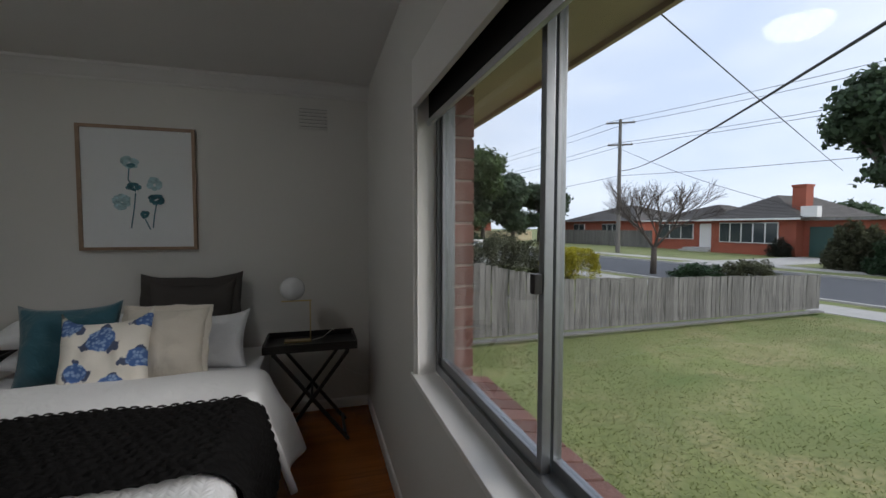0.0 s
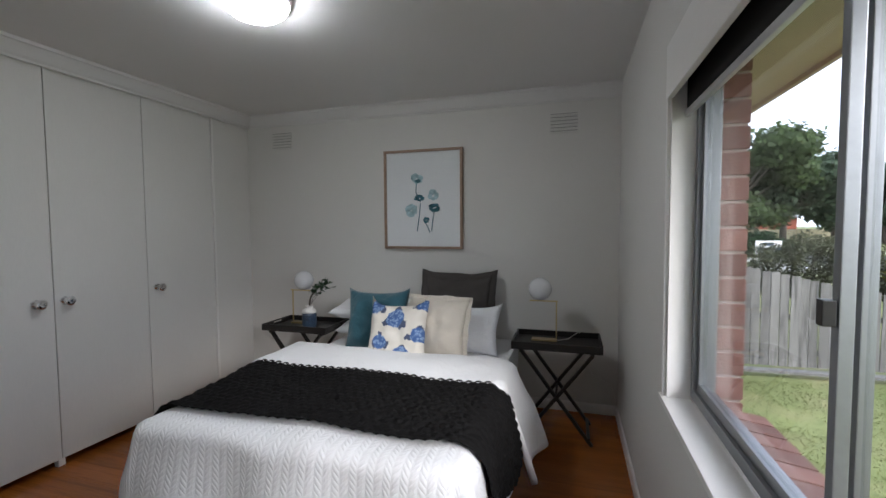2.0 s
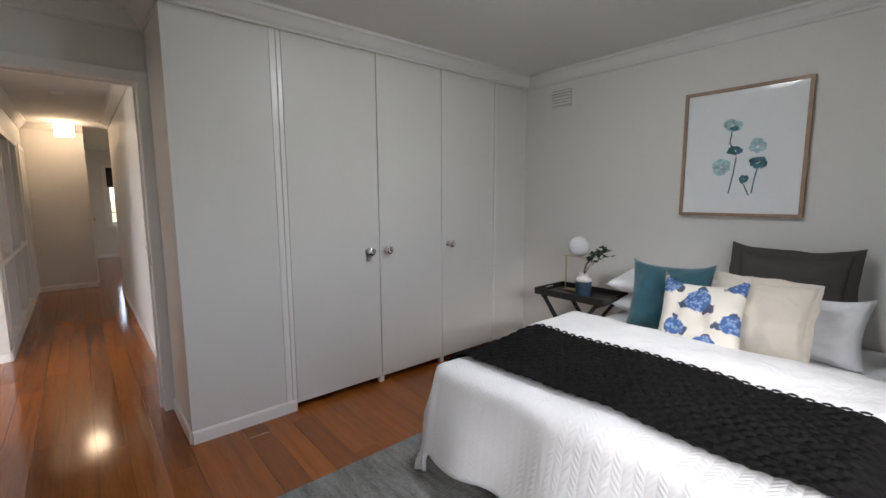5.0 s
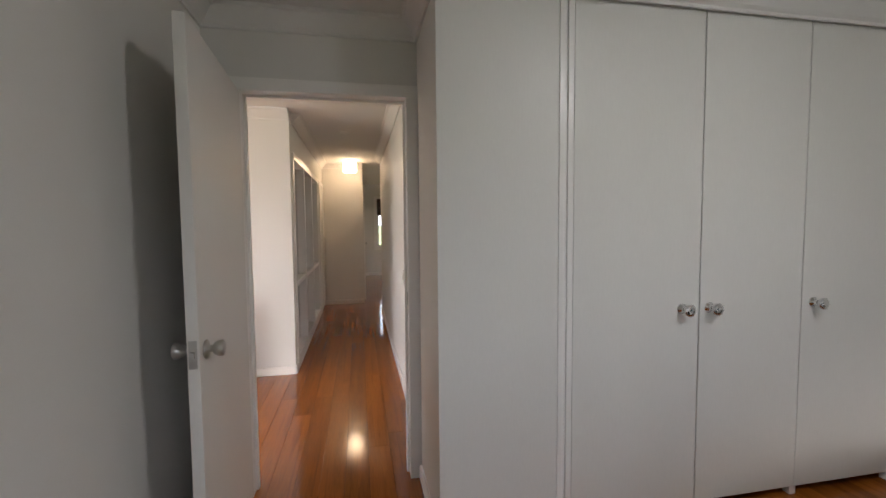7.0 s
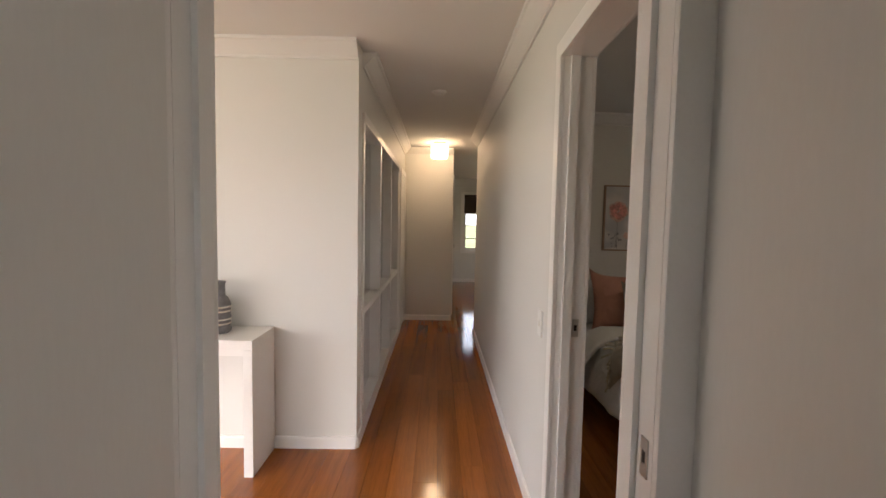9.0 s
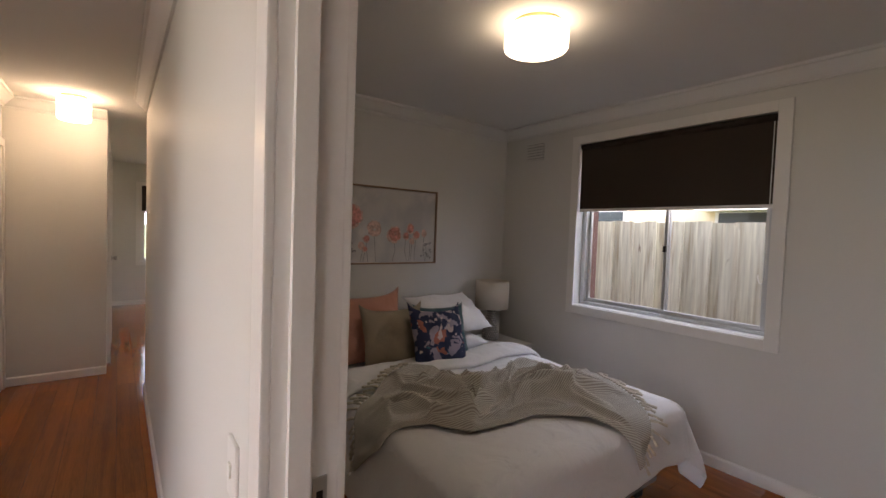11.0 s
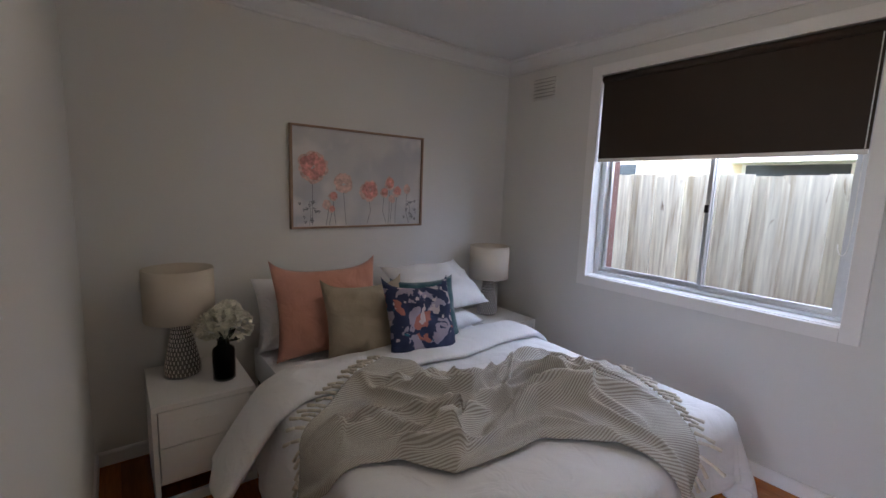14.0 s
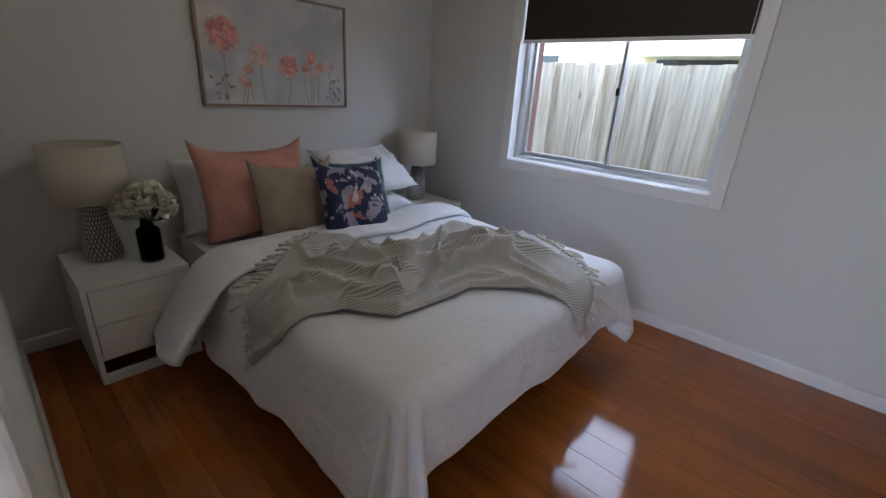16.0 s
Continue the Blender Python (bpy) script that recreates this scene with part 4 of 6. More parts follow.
# ---- built-in wardrobe ----
ward = thing("wardrobe", "white painted built-in wardrobe with three closed doors", "wardrobe", (-2.55, 0, 0))
part("end_panel", boxes((-0.55, 0.0, 0.783, 0.80, 0, 2.40), (-0.018, 0.0, 0.80, 1.312, 0, 2.40)), DOORP, ward)
part("mullion", boxes((-0.03, 0.006, 1.312, 1.335, 0, 2.36), (-0.03, -0.004, 1.335, 1.352, 0, 2.36), (-0.03, 0.006, 1.352, 1.378, 0, 2.36), bevel=0.002), TRIM, ward)
part("head_board", boxes((-0.04, 0.004, 1.378, 3.22, 2.345, 2.419)), DOORP, ward)
part("filler", boxes((-0.03, 0.0, 3.22, 3.642, 0, 2.419)), DOORP, ward)
part("edge_strip", boxes((-0.03, 0.010, 3.206, 3.226, 0, 2.345), bevel=0.002), TRIM, ward)
# near-black back: the shade behind the door gaps put into its colour
part("carcass_back", boxes((-0.54, -0.52, 0.80, 3.68, 0, 2.4)), DARKGAP, ward)
for y0, y1 in ((1.382, 2.020), (2.026, 2.603), (2.609, 3.203)):
    d = part("door", boxes((-0.018, 0.002, y0, y1, 0.045, 2.338), bevel=0.002), DOORP, ward)
    yk = y1 - 0.09 if y0 < 1.5 else y0 + 0.05 if y0 < 2.5 else y0 + 0.065
    part("knob", lathe([(0.024, 0), (0.025, 0.004), (0.012, 0.008), (0.011, 0.03), (0.02, 0.036), (0.028, 0.046), (0.029, 0.056), (0.02, 0.062), (0.004, 0.062)], 22, pose(0.002, yk, 0.985, 0, 90)), CHROME, d, "round chrome knob")
for y in (2.023, 2.606):
    part("foot", boxes((-0.04, -0.004, y - 0.018, y + 0.018, 0, 0.045)), TRIM, ward)
    part("divider", boxes((-0.5, -0.02, y - 0.009, y + 0.009, 0.045, 2.34)), DOORP, ward)


# ---- bedroom one ----
def drape_bed(at, rz, w, length, foot_drop, top, seed, base_m):
    b = thing("bed", "double bed with a white mattress on a dark base", "bed", at, rz=rz)
    part("bed_base", boxes((-w + 0.02, w - 0.02, 0.02, length, 0.09, 0.30), bevel=0.012), base_m, b, "grey fabric bed base")
    part("mattress", boxes((-w, w, 0.0, length, 0.302, top - 0.05), bevel=0.03), WHITEC, b)
    for x in (-w + 0.1, w - 0.1):
        for y in (0.1, length - 0.1):
            part("leg", boxes((x - 0.03, x + 0.03, y - 0.03, y + 0.03, 0.0, 0.09), bevel=0.004), BLACKW, b)
    return b


BX = -0.73
bed1 = drape_bed((BX, 1.68, 0), 0, 0.69, 1.93, 0.4, 0.58, 1, GREYV)
surf1 = drape(0.69, 0.02, 0.585, seed=1.3, flare=0.16, wave=0.024, puff=0.022)
duvet = part("duvet", cover(surf1, -1.12, 1.12, -0.46, 0.80, 110, 64, thick=0.02), QUILT)
duvet.matrix_world = pose(BX, 1.68, 0)
tagged(duvet, "white quilted duvet with herringbone relief hanging over the bed", "duvet")
surf1b = drape(0.70, 0.0, 0.612, seed=1.3, flare=0.34, wave=0.026, puff=0.022)
fold = part("duvet_fold", cover(surf1b, -1.08, 1.23, 0.70, 1.14, 90, 24, lambda s, t: 0.014 * math.sin((t - 0.70) / 0.44 * math.pi) ** 0.5 if 0.70 < t < 1.14 else 0, 0.03), WHITEC)
fold.matrix_world = pose(BX, 1.68, 0)
tagged(fold, "smooth white turned-down duvet edge", "duvet")


def knit(s, t):
    k = int(math.floor(t / 0.036)) % 2
    return 0.030 + 0.010 * abs(math.sin(math.pi * (s / 0.05 + 0.5 * k))) * abs(math.sin(math.pi * t / 0.036)) ** 0.7


throw1 = part("knitted_throw", cover(surf1, -1.09, 1.06, 0.10, 0.73, 300, 104, knit, 0.008), KNIT)
throw1.matrix_world = pose(BX, 1.68, 0)
tagged(throw1, "charcoal chunky knitted throw across the bed", "throw")

MT = 0.53
cushion("pillow", "plain white sleeping pillow lying flat", (0.66, 0.40, 0.15), (-1.10, 3.19, MT + 0.075), -86, -4, WHITEC, seed=2, category="pillow")
cushion("pillow", "plain white sleeping pillow stacked on another", (0.66, 0.40, 0.16), (-1.12, 3.18, MT + 0.22), -84, 3, WHITEC, seed=3, category="pillow")
cushion("pillow", "white pillow leaning on the dark cushion", (0.60, 0.34, 0.16), (-0.42, 3.14, MT), -24, -3, WHITEC, seed=4, category="pillow", ears=0.03)
cushion("cushion", "large charcoal linen cushion with flanged edge", (0.54, 0.50, 0.15), (-0.50, 3.42, MT), -14, 0, CHARC, flange=0.12, seed=5, ears=0.03)
cushion("cushion", "teal velvet square cushion", (0.46, 0.44, 0.16), (-0.98, 3.02, MT), -20, 10, TEAL, seed=6, ears=0.02)
cushion("cushion", "cream linen cushion with flanged edge", (0.44, 0.42, 0.16), (-0.53, 2.95, MT), -20, -6, LINENC, flange=0.05, seed=7)
cushion("cushion", "cream cushion printed with blue hydrangeas", (0.42, 0.40, 0.15), (-0.735, 2.79, 0.535), -27, 2, HYDR, seed=8, ears=0.06, ry=-3)


def picture(name, label, at, rz, w, h, depth, face, glazed, border=0.02):
    t = thing(name, label, "picture", at, rz=rz)
    for b in ((-w / 2, w / 2, -depth, 0, -h / 2, -h / 2 + border), (-w / 2, w / 2, -depth, 0, h / 2 - border, h / 2),
              (-w / 2, -w / 2 + border, -depth, 0, -h / 2 + border, h / 2 - border), (w / 2 - border, w / 2, -depth, 0, -h / 2 + border, h / 2 - border)):
        part("frame", boxes(b, bevel=0.002), FRAMEW, t)
    part("print", boxes((-w / 2 + border, w / 2 - border, -depth * 0.55, -0.004, -h / 2 + border, h / 2 - border)), face, t)
    if glazed:
        part("glass", boxes((-w / 2 + border, w / 2 - border, -depth * 0.8, -depth * 0.8 + 0.002, -h / 2 + border, h / 2 - border)), GLASS, t)
    return t


def blot(bm, x, z, r, y, seed, petals=7, squash=1.0):
    """A flat painted bloom of overlapping strokes."""
    rr = random.Random(seed)
    for k in range(petals):
        a = 2 * math.pi * k / petals + rr.random() * 0.6
        cx, cz, pr = x + r * 0.5 * math.cos(a), z + r * 0.5 * math.sin(a) * squash, r * (0.26 + 0.22 * rr.random())
        vs = [bm.verts.new((cx + pr * (0.8 + 0.3 * rr.random()) * math.cos(q * math.pi / 6), y - 0.00015 * k, cz + pr * (0.8 + 0.3 * rr.random()) * squash * math.sin(q * math.pi / 6))) for q in range(12)]
        bm.faces.new(vs)
    return bm


def stroke(bm, pts, w, y):
    for (x0, z0), (x1, z1) in zip(pts, pts[1:]):
        d = Vector((x1 - x0, 0, z1 - z0)).normalized()
        n = Vector((d.z, 0, -d.x)) * w / 2
        bm.faces.new([bm.verts.new(p) for p in (Vector((x0, y, z0)) - n, Vector((x0, y, z0)) + n, Vector((x1, y, z1)) + n, Vector((x1, y, z1)) - n)])
    return bm


pic1 = picture("framed_print", "framed watercolour print of teal flowers above the bed", (-0.823, 3.642, 1.633), 0, 0.675, 0.81, 0.035, PAPER, True)
Y = -0.0202
bm = bmesh.new()
for pts in ([(-0.02, -0.03), (-0.03, -0.13), (-0.05, -0.26)], [(0.10, -0.09), (0.085, -0.17), (0.075, -0.26)], [(-0.05, 0.16), (-0.06, 0.06), (-0.02, -0.02)], [(0.03, -0.20), (0.06, -0.27)]):
    stroke(bm, pts, 0.008, Y)
part("painted_stems", bm, TEALP, pic1)
for k, (x, z, r, sq) in enumerate(((-0.05, 0.17, 0.06, 0.8), (-0.10, -0.09, 0.06, 1), (0.09, 0.03, 0.055, 1))):
    part("painted_bloom", blot(bmesh.new(), x, z, r, Y, k + 1, 9, sq), PALETEAL, pic1, "pale teal watercolour bloom")
for k, (x, z, r, sq) in enumerate(((-0.03, 0.01, 0.055, 0.6), (0.10, -0.07, 0.06, 0.7), (0.03, -0.17, 0.03, 1), (-0.04, 0.15, 0.03, 0.6))):
    part("painted_bloom", blot(bmesh.new(), x, z, r, Y - 0.0015, k + 3, 9, sq), TEALP, pic1, "dark teal watercolour bloom")


def tray_table(at, group, label):
    t = thing("tray_table", label, "side table", at, group=group)
    w, d, z0, z1 = 0.285, 0.185, 0.605, 0.655
    tray = part("tray_base", boxes((-w, w, -d, d, z0, z0 + 0.012), bevel=0.002), BLACKW, t)
    for b in ((-w, w, -d, -d + 0.012, z0 + 0.012, z1), (-w, w, d - 0.012, d, z0 + 0.012, z1)):
        part("tray_side", boxes(b, bevel=0.002), BLACKW, t)
    for sx in (-1, 1):
        a, b = sorted((sx * w, sx * (w - 0.012)))
        e = part("tray_end", boxes((a, b, -d + 0.012, -0.055, z0 + 0.012, z1), (a, b, 0.055, d - 0.012, z0 + 0.012, z1), (a, b, -0.055, 0.055, z0 + 0.012, z0 + 0.028), (a, b, -0.055, 0.055, z1 - 0.01, z1)), BLACKW, t)
    for y in (-d + 0.03, d - 0.03):
        for s in (-1, 1):
            part("leg", soft(bar(bmesh.new(), (s * 0.225, y + s * 0.012, 0.0), (-s * 0.225, y + s * 0.012, z0 - 0.012), 0.030, 0.020), 0.003), BLACKW, t)
    for s in (-1, 1):
        part("stretcher", soft(bar(bmesh.new(), (s * 0.205, -d + 0.03, 0.04), (s * 0.205, d - 0.03, 0.04), 0.02, 0.02), 0.003), BLACKW, t)
        part("top_rail", soft(bar(bmesh.new(), (s * 0.222, -d + 0.02, z0 - 0.012), (s * 0.222, d - 0.02, z0 - 0.012), 0.025, 0.022), 0.003), BLACKW, t)
    part("pivot", rod(bmesh.new(), (0, -d + 0.01, 0.287), (0, d - 0.01, 0.287), 0.008), BLACKW, t)
    return t


TZ = 0.617
tray_table((0.255, 3.265, 0), "bedside tray tables", "black wooden folding tray table near the window")
tray_table((-1.70, 3.265, 0), "bedside tray tables", "black wooden folding tray table near the wardrobe")


def globe_lamp(at, flip, label):
    t = thing("table_lamp", label, "lamp", at, group="globe lamps")
    f = flip
    part("base", boxes((-0.085, 0.085, -0.03, 0.03, 0, 0.012), bevel=0.002), BRASS, t)
    part("upright", boxes((f * 0.08 - 0.004, f * 0.08 + 0.004, -0.004, 0.004, 0.012, 0.27)), BRASS, t)
    part("arm", boxes((-0.10, 0.09, -0.004, 0.004, 0.27, 0.279)), BRASS, t)
    g = bmesh.new()
    bmesh.ops.create_uvsphere(g, u_segments=28, v_segments=18, radius=0.078, matrix=Matrix.Translation((-f * 0.03, 0, 0.357)))
    part("globe", smooth(g), OPAL, t, "unlit white glass globe")
    return t


globe_lamp((0.17, 3.31, TZ), 1, "thin brass table lamp with unlit white glass globe")
globe_lamp((-1.80, 3.34, TZ), -1, "thin brass table lamp with white globe beside a vase")


def tube(name, pts, r, material, label, category):
    cu = bpy.data.curves.new(name, "CURVE")
    cu.dimensions, cu.bevel_depth, cu.bevel_resolution = "3D", r, 2
    sp = cu.splines.new("POLY")
    sp.points.add(len(pts) - 1)
    for p, q in zip(sp.points, pts):
        p.co = (*q, 1)
    cu.materials.append(material)
    return tagged(new(name, cu), label, category)


tube("lamp_cord", [(0.26, 3.31, 0.622), (0.33, 3.33, 0.632), (0.40, 3.42, 0.665), (0.43, 3.50, 0.60), (0.45, 3.60, 0.42), (0.50, 3.63, 0.30), (0.57, 3.635, 0.26), (0.64, 3.635, 0.23), (0.67, 3.635, 0.10)],
     0.003, PLAST, "thin white lamp cord trailing down the wall", "cord")


def leaf(bm, p, d, l, w):
    d = Vector(d).normalized()
    s = d.cross(Vector((0.3, 0.2, 1))).normalized() * w / 2
    p = Vector(p)
    vs = [bm.verts.new(q) for q in (p, p + d * l * 0.35 + s, p + d * l * 0.75 + s * 0.8, p + d * l, p + d * l * 0.75 - s * 0.8, p + d * l * 0.35 - s)]
    bm.faces.new(vs)


def sprigs(base, n, length, spread, lean, seed, lw=(0.03, 0.022)):
    """Stems with paired leaves. Returns two bmeshes."""
    rr = random.Random(seed)
    st, lf = bmesh.new(), bmesh.new()
    for i in range(n):
        d = Vector((lean[0] + spread * rr.uniform(-1, 1), lean[1] + spread * rr.uniform(-1, 1), 1)).normalized()
        p = Vector(base)
        for k in range(6):
            q = p + d * length / 6
            rod(st, p, q, 0.0018, n=5)
            for s in (-1, 1, 0):
                o = Vector((rr.uniform(-1, 1), rr.uniform(-1, 1), rr.uniform(-0.2, 0.8)))
                if k > 1:
                    leaf(lf, q, o, lw[0] * rr.uniform(0.7, 1.3), lw[1] * rr.uniform(0.7, 1.2))
            d = (d + Vector((rr.uniform(-0.3, 0.3) + lean[0] * 0.3, rr.uniform(-0.3, 0.3), -0.12))).normalized()
            p = q
    return st, lf


vs1 = thing("vase", "navy and white glazed vase with eucalyptus sprigs", "vase", (-1.645, 3.22, TZ))
part("body", lathe([(0.05, 0), (0.056, 0.006), (0.057, 0.10), (0.055, 0.118)], 30), NAVYCER, vs1, "navy glazed band")
part("neck", lathe([(0.055, 0.118), (0.054, 0.135), (0.045, 0.146), (0.032, 0.150), (0.031, 0.172), (0.034, 0.176), (0.027, 0.176), (0.026, 0.15)], 30), WHITEL, vs1, "white glazed shoulder")
a, b = sprigs((0, 0, 0.16), 8, 0.25, 0.55, (0.4, -0.1), 3, (0.042, 0.03))
part("stems", a, BARK, vs1)
part("leaves", b, LEAF, vs1, "dark green eucalyptus leaves")

rug = part("rug", boxes((-1.80, 0.15, 0.15, 2.10, 0.0, 0.010), bevel=0.003), RUG)
tagged(rug, "grey flecked woven rug under the bed", "rug")

# ---- bedroom two ----
bed2 = drape_bed((-4.50, 2.36, 0), 90, 0.69, 1.90, 0.4, 0.53, 2, GREYV)
M2 = pose(-4.50, 2.36, 0, 0, 0, 90)


def loose_drape(w, top, seed):
    """A plain duvet over the bed's sides and foot: soft swags, pleats gathered at the foot corners."""
    def st(s, t, lift=0.0):
        a, b = max(abs(s) - w, 0.0), max(-t, 0.0)
        o, side = math.hypot(a, b), 1 if s > 0 else -1
        cs, ct, r = max(-w, min(w, s)), max(0.0, t), 0.085
        corner = 2 * a * b / (a * a + b * b) if o > 1e-6 else 0.0
        flare = (0.10 * b + 0.20 * a) / (a + b) if a + b > 0 else 0.0
        if o < r * 1.57:
            dz, out = r * (1 - math.cos(o / r)), r * math.sin(min(o / r, 1.57))
        else:
            dz, out = r + (o - r * 1.57) * 0.97, r + (flare + 0.10 * corner) * (o - r * 1.57)
        hang = min(o / 0.30, 1.3)
        turn = math.atan2(a, b + 1e-6) if o > 1e-6 else 0.0
        along = t if a >= b else s
        out += hang * corner * 0.042 * math.sin(turn * 9.5 + 0.6 * side)
        out += hang * (1 - corner) * (0.020 * noise3(along, 0.3 * o, seed, 3.2) + 0.012 * noise3(along, 0.2 * o, seed + 4, 8.5))
        k = o or 1.0
        dx, dy = a * side / k, -b / k
        over = min(o / 0.12, 1.0)
        z = top - dz + lift * (1 - over)
        z += (0.016 * noise3(s, t, seed, 2.6) + 0.007 * noise3(s + 0.4 * t, 0.5 * t, seed + 5, 9)) * (1 - 0.6 * over)
        z += 0.03 * noise3(along, seed, 0, 2.4) * hang * over
        return Vector((cs + dx * (out + lift * over), ct + dy * (out + lift * over), max(z, 0.014)))
    return st


surf2 = loose_drape(0.70, 0.545, 4.2)
dv2 = part("duvet", cover(surf2, -1.145, 1.12, -0.335, 1.26, 150, 110, thick=0.02), WHITEC)
dv2.matrix_world = M2
tagged(dv2, "rumpled plain white duvet hanging over the bed", "duvet")


def turned_back(u, v):
    """The duvet's head end folded back in a soft roll, its near corner swung out past the mattress."""
    s, arc = -1.16 + 2.28 * u, 0.98 + 0.30 * v
    p = surf2(s, arc + 0.03 * noise3(s, 0, 3.0, 2.5), 0.030 + 0.030 * math.sin(math.pi * min(max(v, 0.0), 1.0)) ** 0.6)
    wing = max(-s - 0.74, 0.0)
    p.x -= 0.28 * wing
    p.y += 0.22 * wing * (v - 0.2)
    p.z += 0.22 * wing * (1 - 0.3 * v)
    return p


fd2 = part("duvet_fold", grid(110, 26, turned_back, 0.028, 2.28, 0.30), WHITEC)
fd2.matrix_world = M2
tagged(fd2, "white turned-back duvet edge", "duvet")

# folds of the throw: start, heading, length, bend, height and half-width of each crease, in its own plane
rr = random.Random(31)
CREASES = [(0.36, 0.0, 1.15, 0.42, -0.5, 0.07, 0.034), (0.47, 0.0, 1.7, 0.40, 0.6, 0.06, 0.028), (0.10, 0.45, 0.05, 0.95, 0.25, 0.06, 0.034),
           (0.45, 0.33, -0.10, 0.75, -0.3, 0.065, 0.034), (0.55, 0.16, 0.12, 0.70, 0.2, 0.065, 0.034), (0.70, 0.50, -0.35, 0.60, 0.3, 0.065, 0.032)]
for i in range(46):
    CREASES.append((rr.uniform(-0.05, 1.1), rr.uniform(0.02, 0.62), rr.gauss(0.1, 0.5), rr.uniform(0.2, 0.55), rr.uniform(-1.2, 1.2), rr.uniform(0.02, 0.045), rr.uniform(0.010, 0.020)))


def crease_height(x, y):
    """Height and sideways lean of the gathered cloth at a point of its plane."""
    x, y = x + 0.03 * noise3(x, y, 1.0, 4), y + 0.03 * noise3(x, y, 6.0, 4)
    h = lean = 0.0
    for x0, y0, a, length, bend, high, wide in CREASES:
        c, d = math.cos(a), math.sin(a)
        p, q = (x - x0) * c + (y - y0) * d, (y - y0) * c - (x - x0) * d
        f = p / length
        if -0.25 < f < 1.25:
            q -= bend * p * p * 0.6
            taper = max(0.0, 1 - (2 * f - 1) ** 4) if 0 < f < 1 else 0.0
            g = high * taper * math.exp(-abs(q / wide) ** 1.7)
            h += g
            lean += 0.7 * g * d * (1 if bend > 0 else -1)
    return h, lean


FRONT = [(0.0, -1.00, 0.70), (0.12, -0.84, 0.54), (0.28, -0.60, 0.42), (0.36, -0.50, 0.27), (0.46, -0.36, 0.26), (0.62, -0.12, 0.25), (0.80, 0.08, 0.06), (1.0, 0.22, -0.24)]
BACK = [(0.0, -0.30, 1.08), (0.18, -0.18, 0.90), (0.35, 0.02, 0.78), (0.60, 0.34, 0.83), (0.80, 0.56, 0.79), (1.0, 0.72, 0.46)]


def throw_fn(u, v):
    lo = [float(np.interp(u, [p[0] for p in FRONT], [p[k] for p in FRONT])) for k in (1, 2)]
    hi = [float(np.interp(u, [p[0] for p in BACK], [p[k] for p in BACK])) for k in (1, 2)]
    s, t = lo[0] + (hi[0] - lo[0]) * v, lo[1] + (hi[1] - lo[1]) * v
    s += 0.05 * u * math.sin(math.pi * v)
    h, lean = crease_height(1.30 * u, 0.66 * v)
    edge = min(1.0, 0.25 + min(u, 1 - u, v, 1 - v) * 9)
    over_fold = min(max((t - 0.86) / 0.10, 0.0), 1.0)
    hem = 0.016 * math.exp(-((v - 0.035) / 0.025) ** 2)
    return surf2(s + lean * edge, t, 0.016 + 0.062 * over_fold * over_fold * (3 - 2 * over_fold) + hem + min(h, 0.13) * edge)


th2 = thing("throw_blanket", "taupe and cream twill throw crumpled across the bed", "throw", kind="")
th2.matrix_world = M2
part("cloth", grid(220, 120, throw_fn, 0.006, 1.30, 0.66), THROW, th2)
rr = random.Random(8)
for side in (0.0, 1.0):
    for i in range(26):
        p = throw_fn(side, (i + rr.uniform(0.2, 0.8)) / 26) + Vector((0, 0, 0.006))
        inner = throw_fn(0.05 if side == 0 else 0.95, (i + 0.5) / 26)
        d = (p - inner)
        d.z = 0
        d = d.normalized() * rr.uniform(0.05, 0.08) + Vector((rr.uniform(-0.02, 0.02), rr.uniform(-0.02, 0.02), 0))
        hang = -0.045 if p.z < 0.52 else -0.012
        if p.z < 0.50:
            d *= 0.35
        bm = bmesh.new()
        mid, end = p + d * 0.5 + Vector((0, 0, 0.5 * hang + 0.004)), p + d + Vector((0, 0, hang))
        rod(bm, p, mid, 0.0075, 0.0055, 7)
        rod(bm, mid, end, 0.0055, 0.0075, 7)
        part("tassel", smooth(bm), FRINGE, th2, "knotted cream tassel")


def nightstand(at, group):
    t = thing("nightstand", "white two-drawer bedside cabinet with open base", "nightstand", at, group=group, rz=90)
    # local: x across, -y is the front
    w, d, h = 0.205, 0.48, 0.48
    part("top", boxes((-w, w, 0, d, h - 0.025, h), bevel=0.003), WHITEL, t)
    for s in (-1, 1):
        a, b = sorted((s * w, s * (w - 0.02)))
        part("side", boxes((a, b, 0, d, 0, h - 0.025), bevel=0.002), WHITEL, t)
    part("plinth", boxes((-w + 0.02, w - 0.02, 0.0, 0.02, 0.0, 0.045), bevel=0.002), WHITEL, t)
    part("back", boxes((-w + 0.02, w - 0.02, d - 0.012, d, 0.0, h - 0.025)), WHITEL, t)
    part("shelf", boxes((-w + 0.02, w - 0.02, 0.02, d - 0.012, 0.108, 0.12)), WHITEL, t)
    for z0, z1 in ((0.122, 0.284), (0.288, 0.451)):
        dr = part("drawer", boxes((-w + 0.024, w - 0.024, 0.004, 0.30, z0, z1), bevel=0.002), WHITEL, t)
        if z0 > 0.2:
            part("handle", boxes((-0.05, 0.05, -0.004, 0.006, z0 + 0.07, z0 + 0.095), bevel=0.004), WHITEL, dr, "white recessed pull")
    return t


nightstand((-5.895, 1.352, 0), "bedside cabinets")
nightstand((-5.895, 3.34, 0), "bedside cabinets")


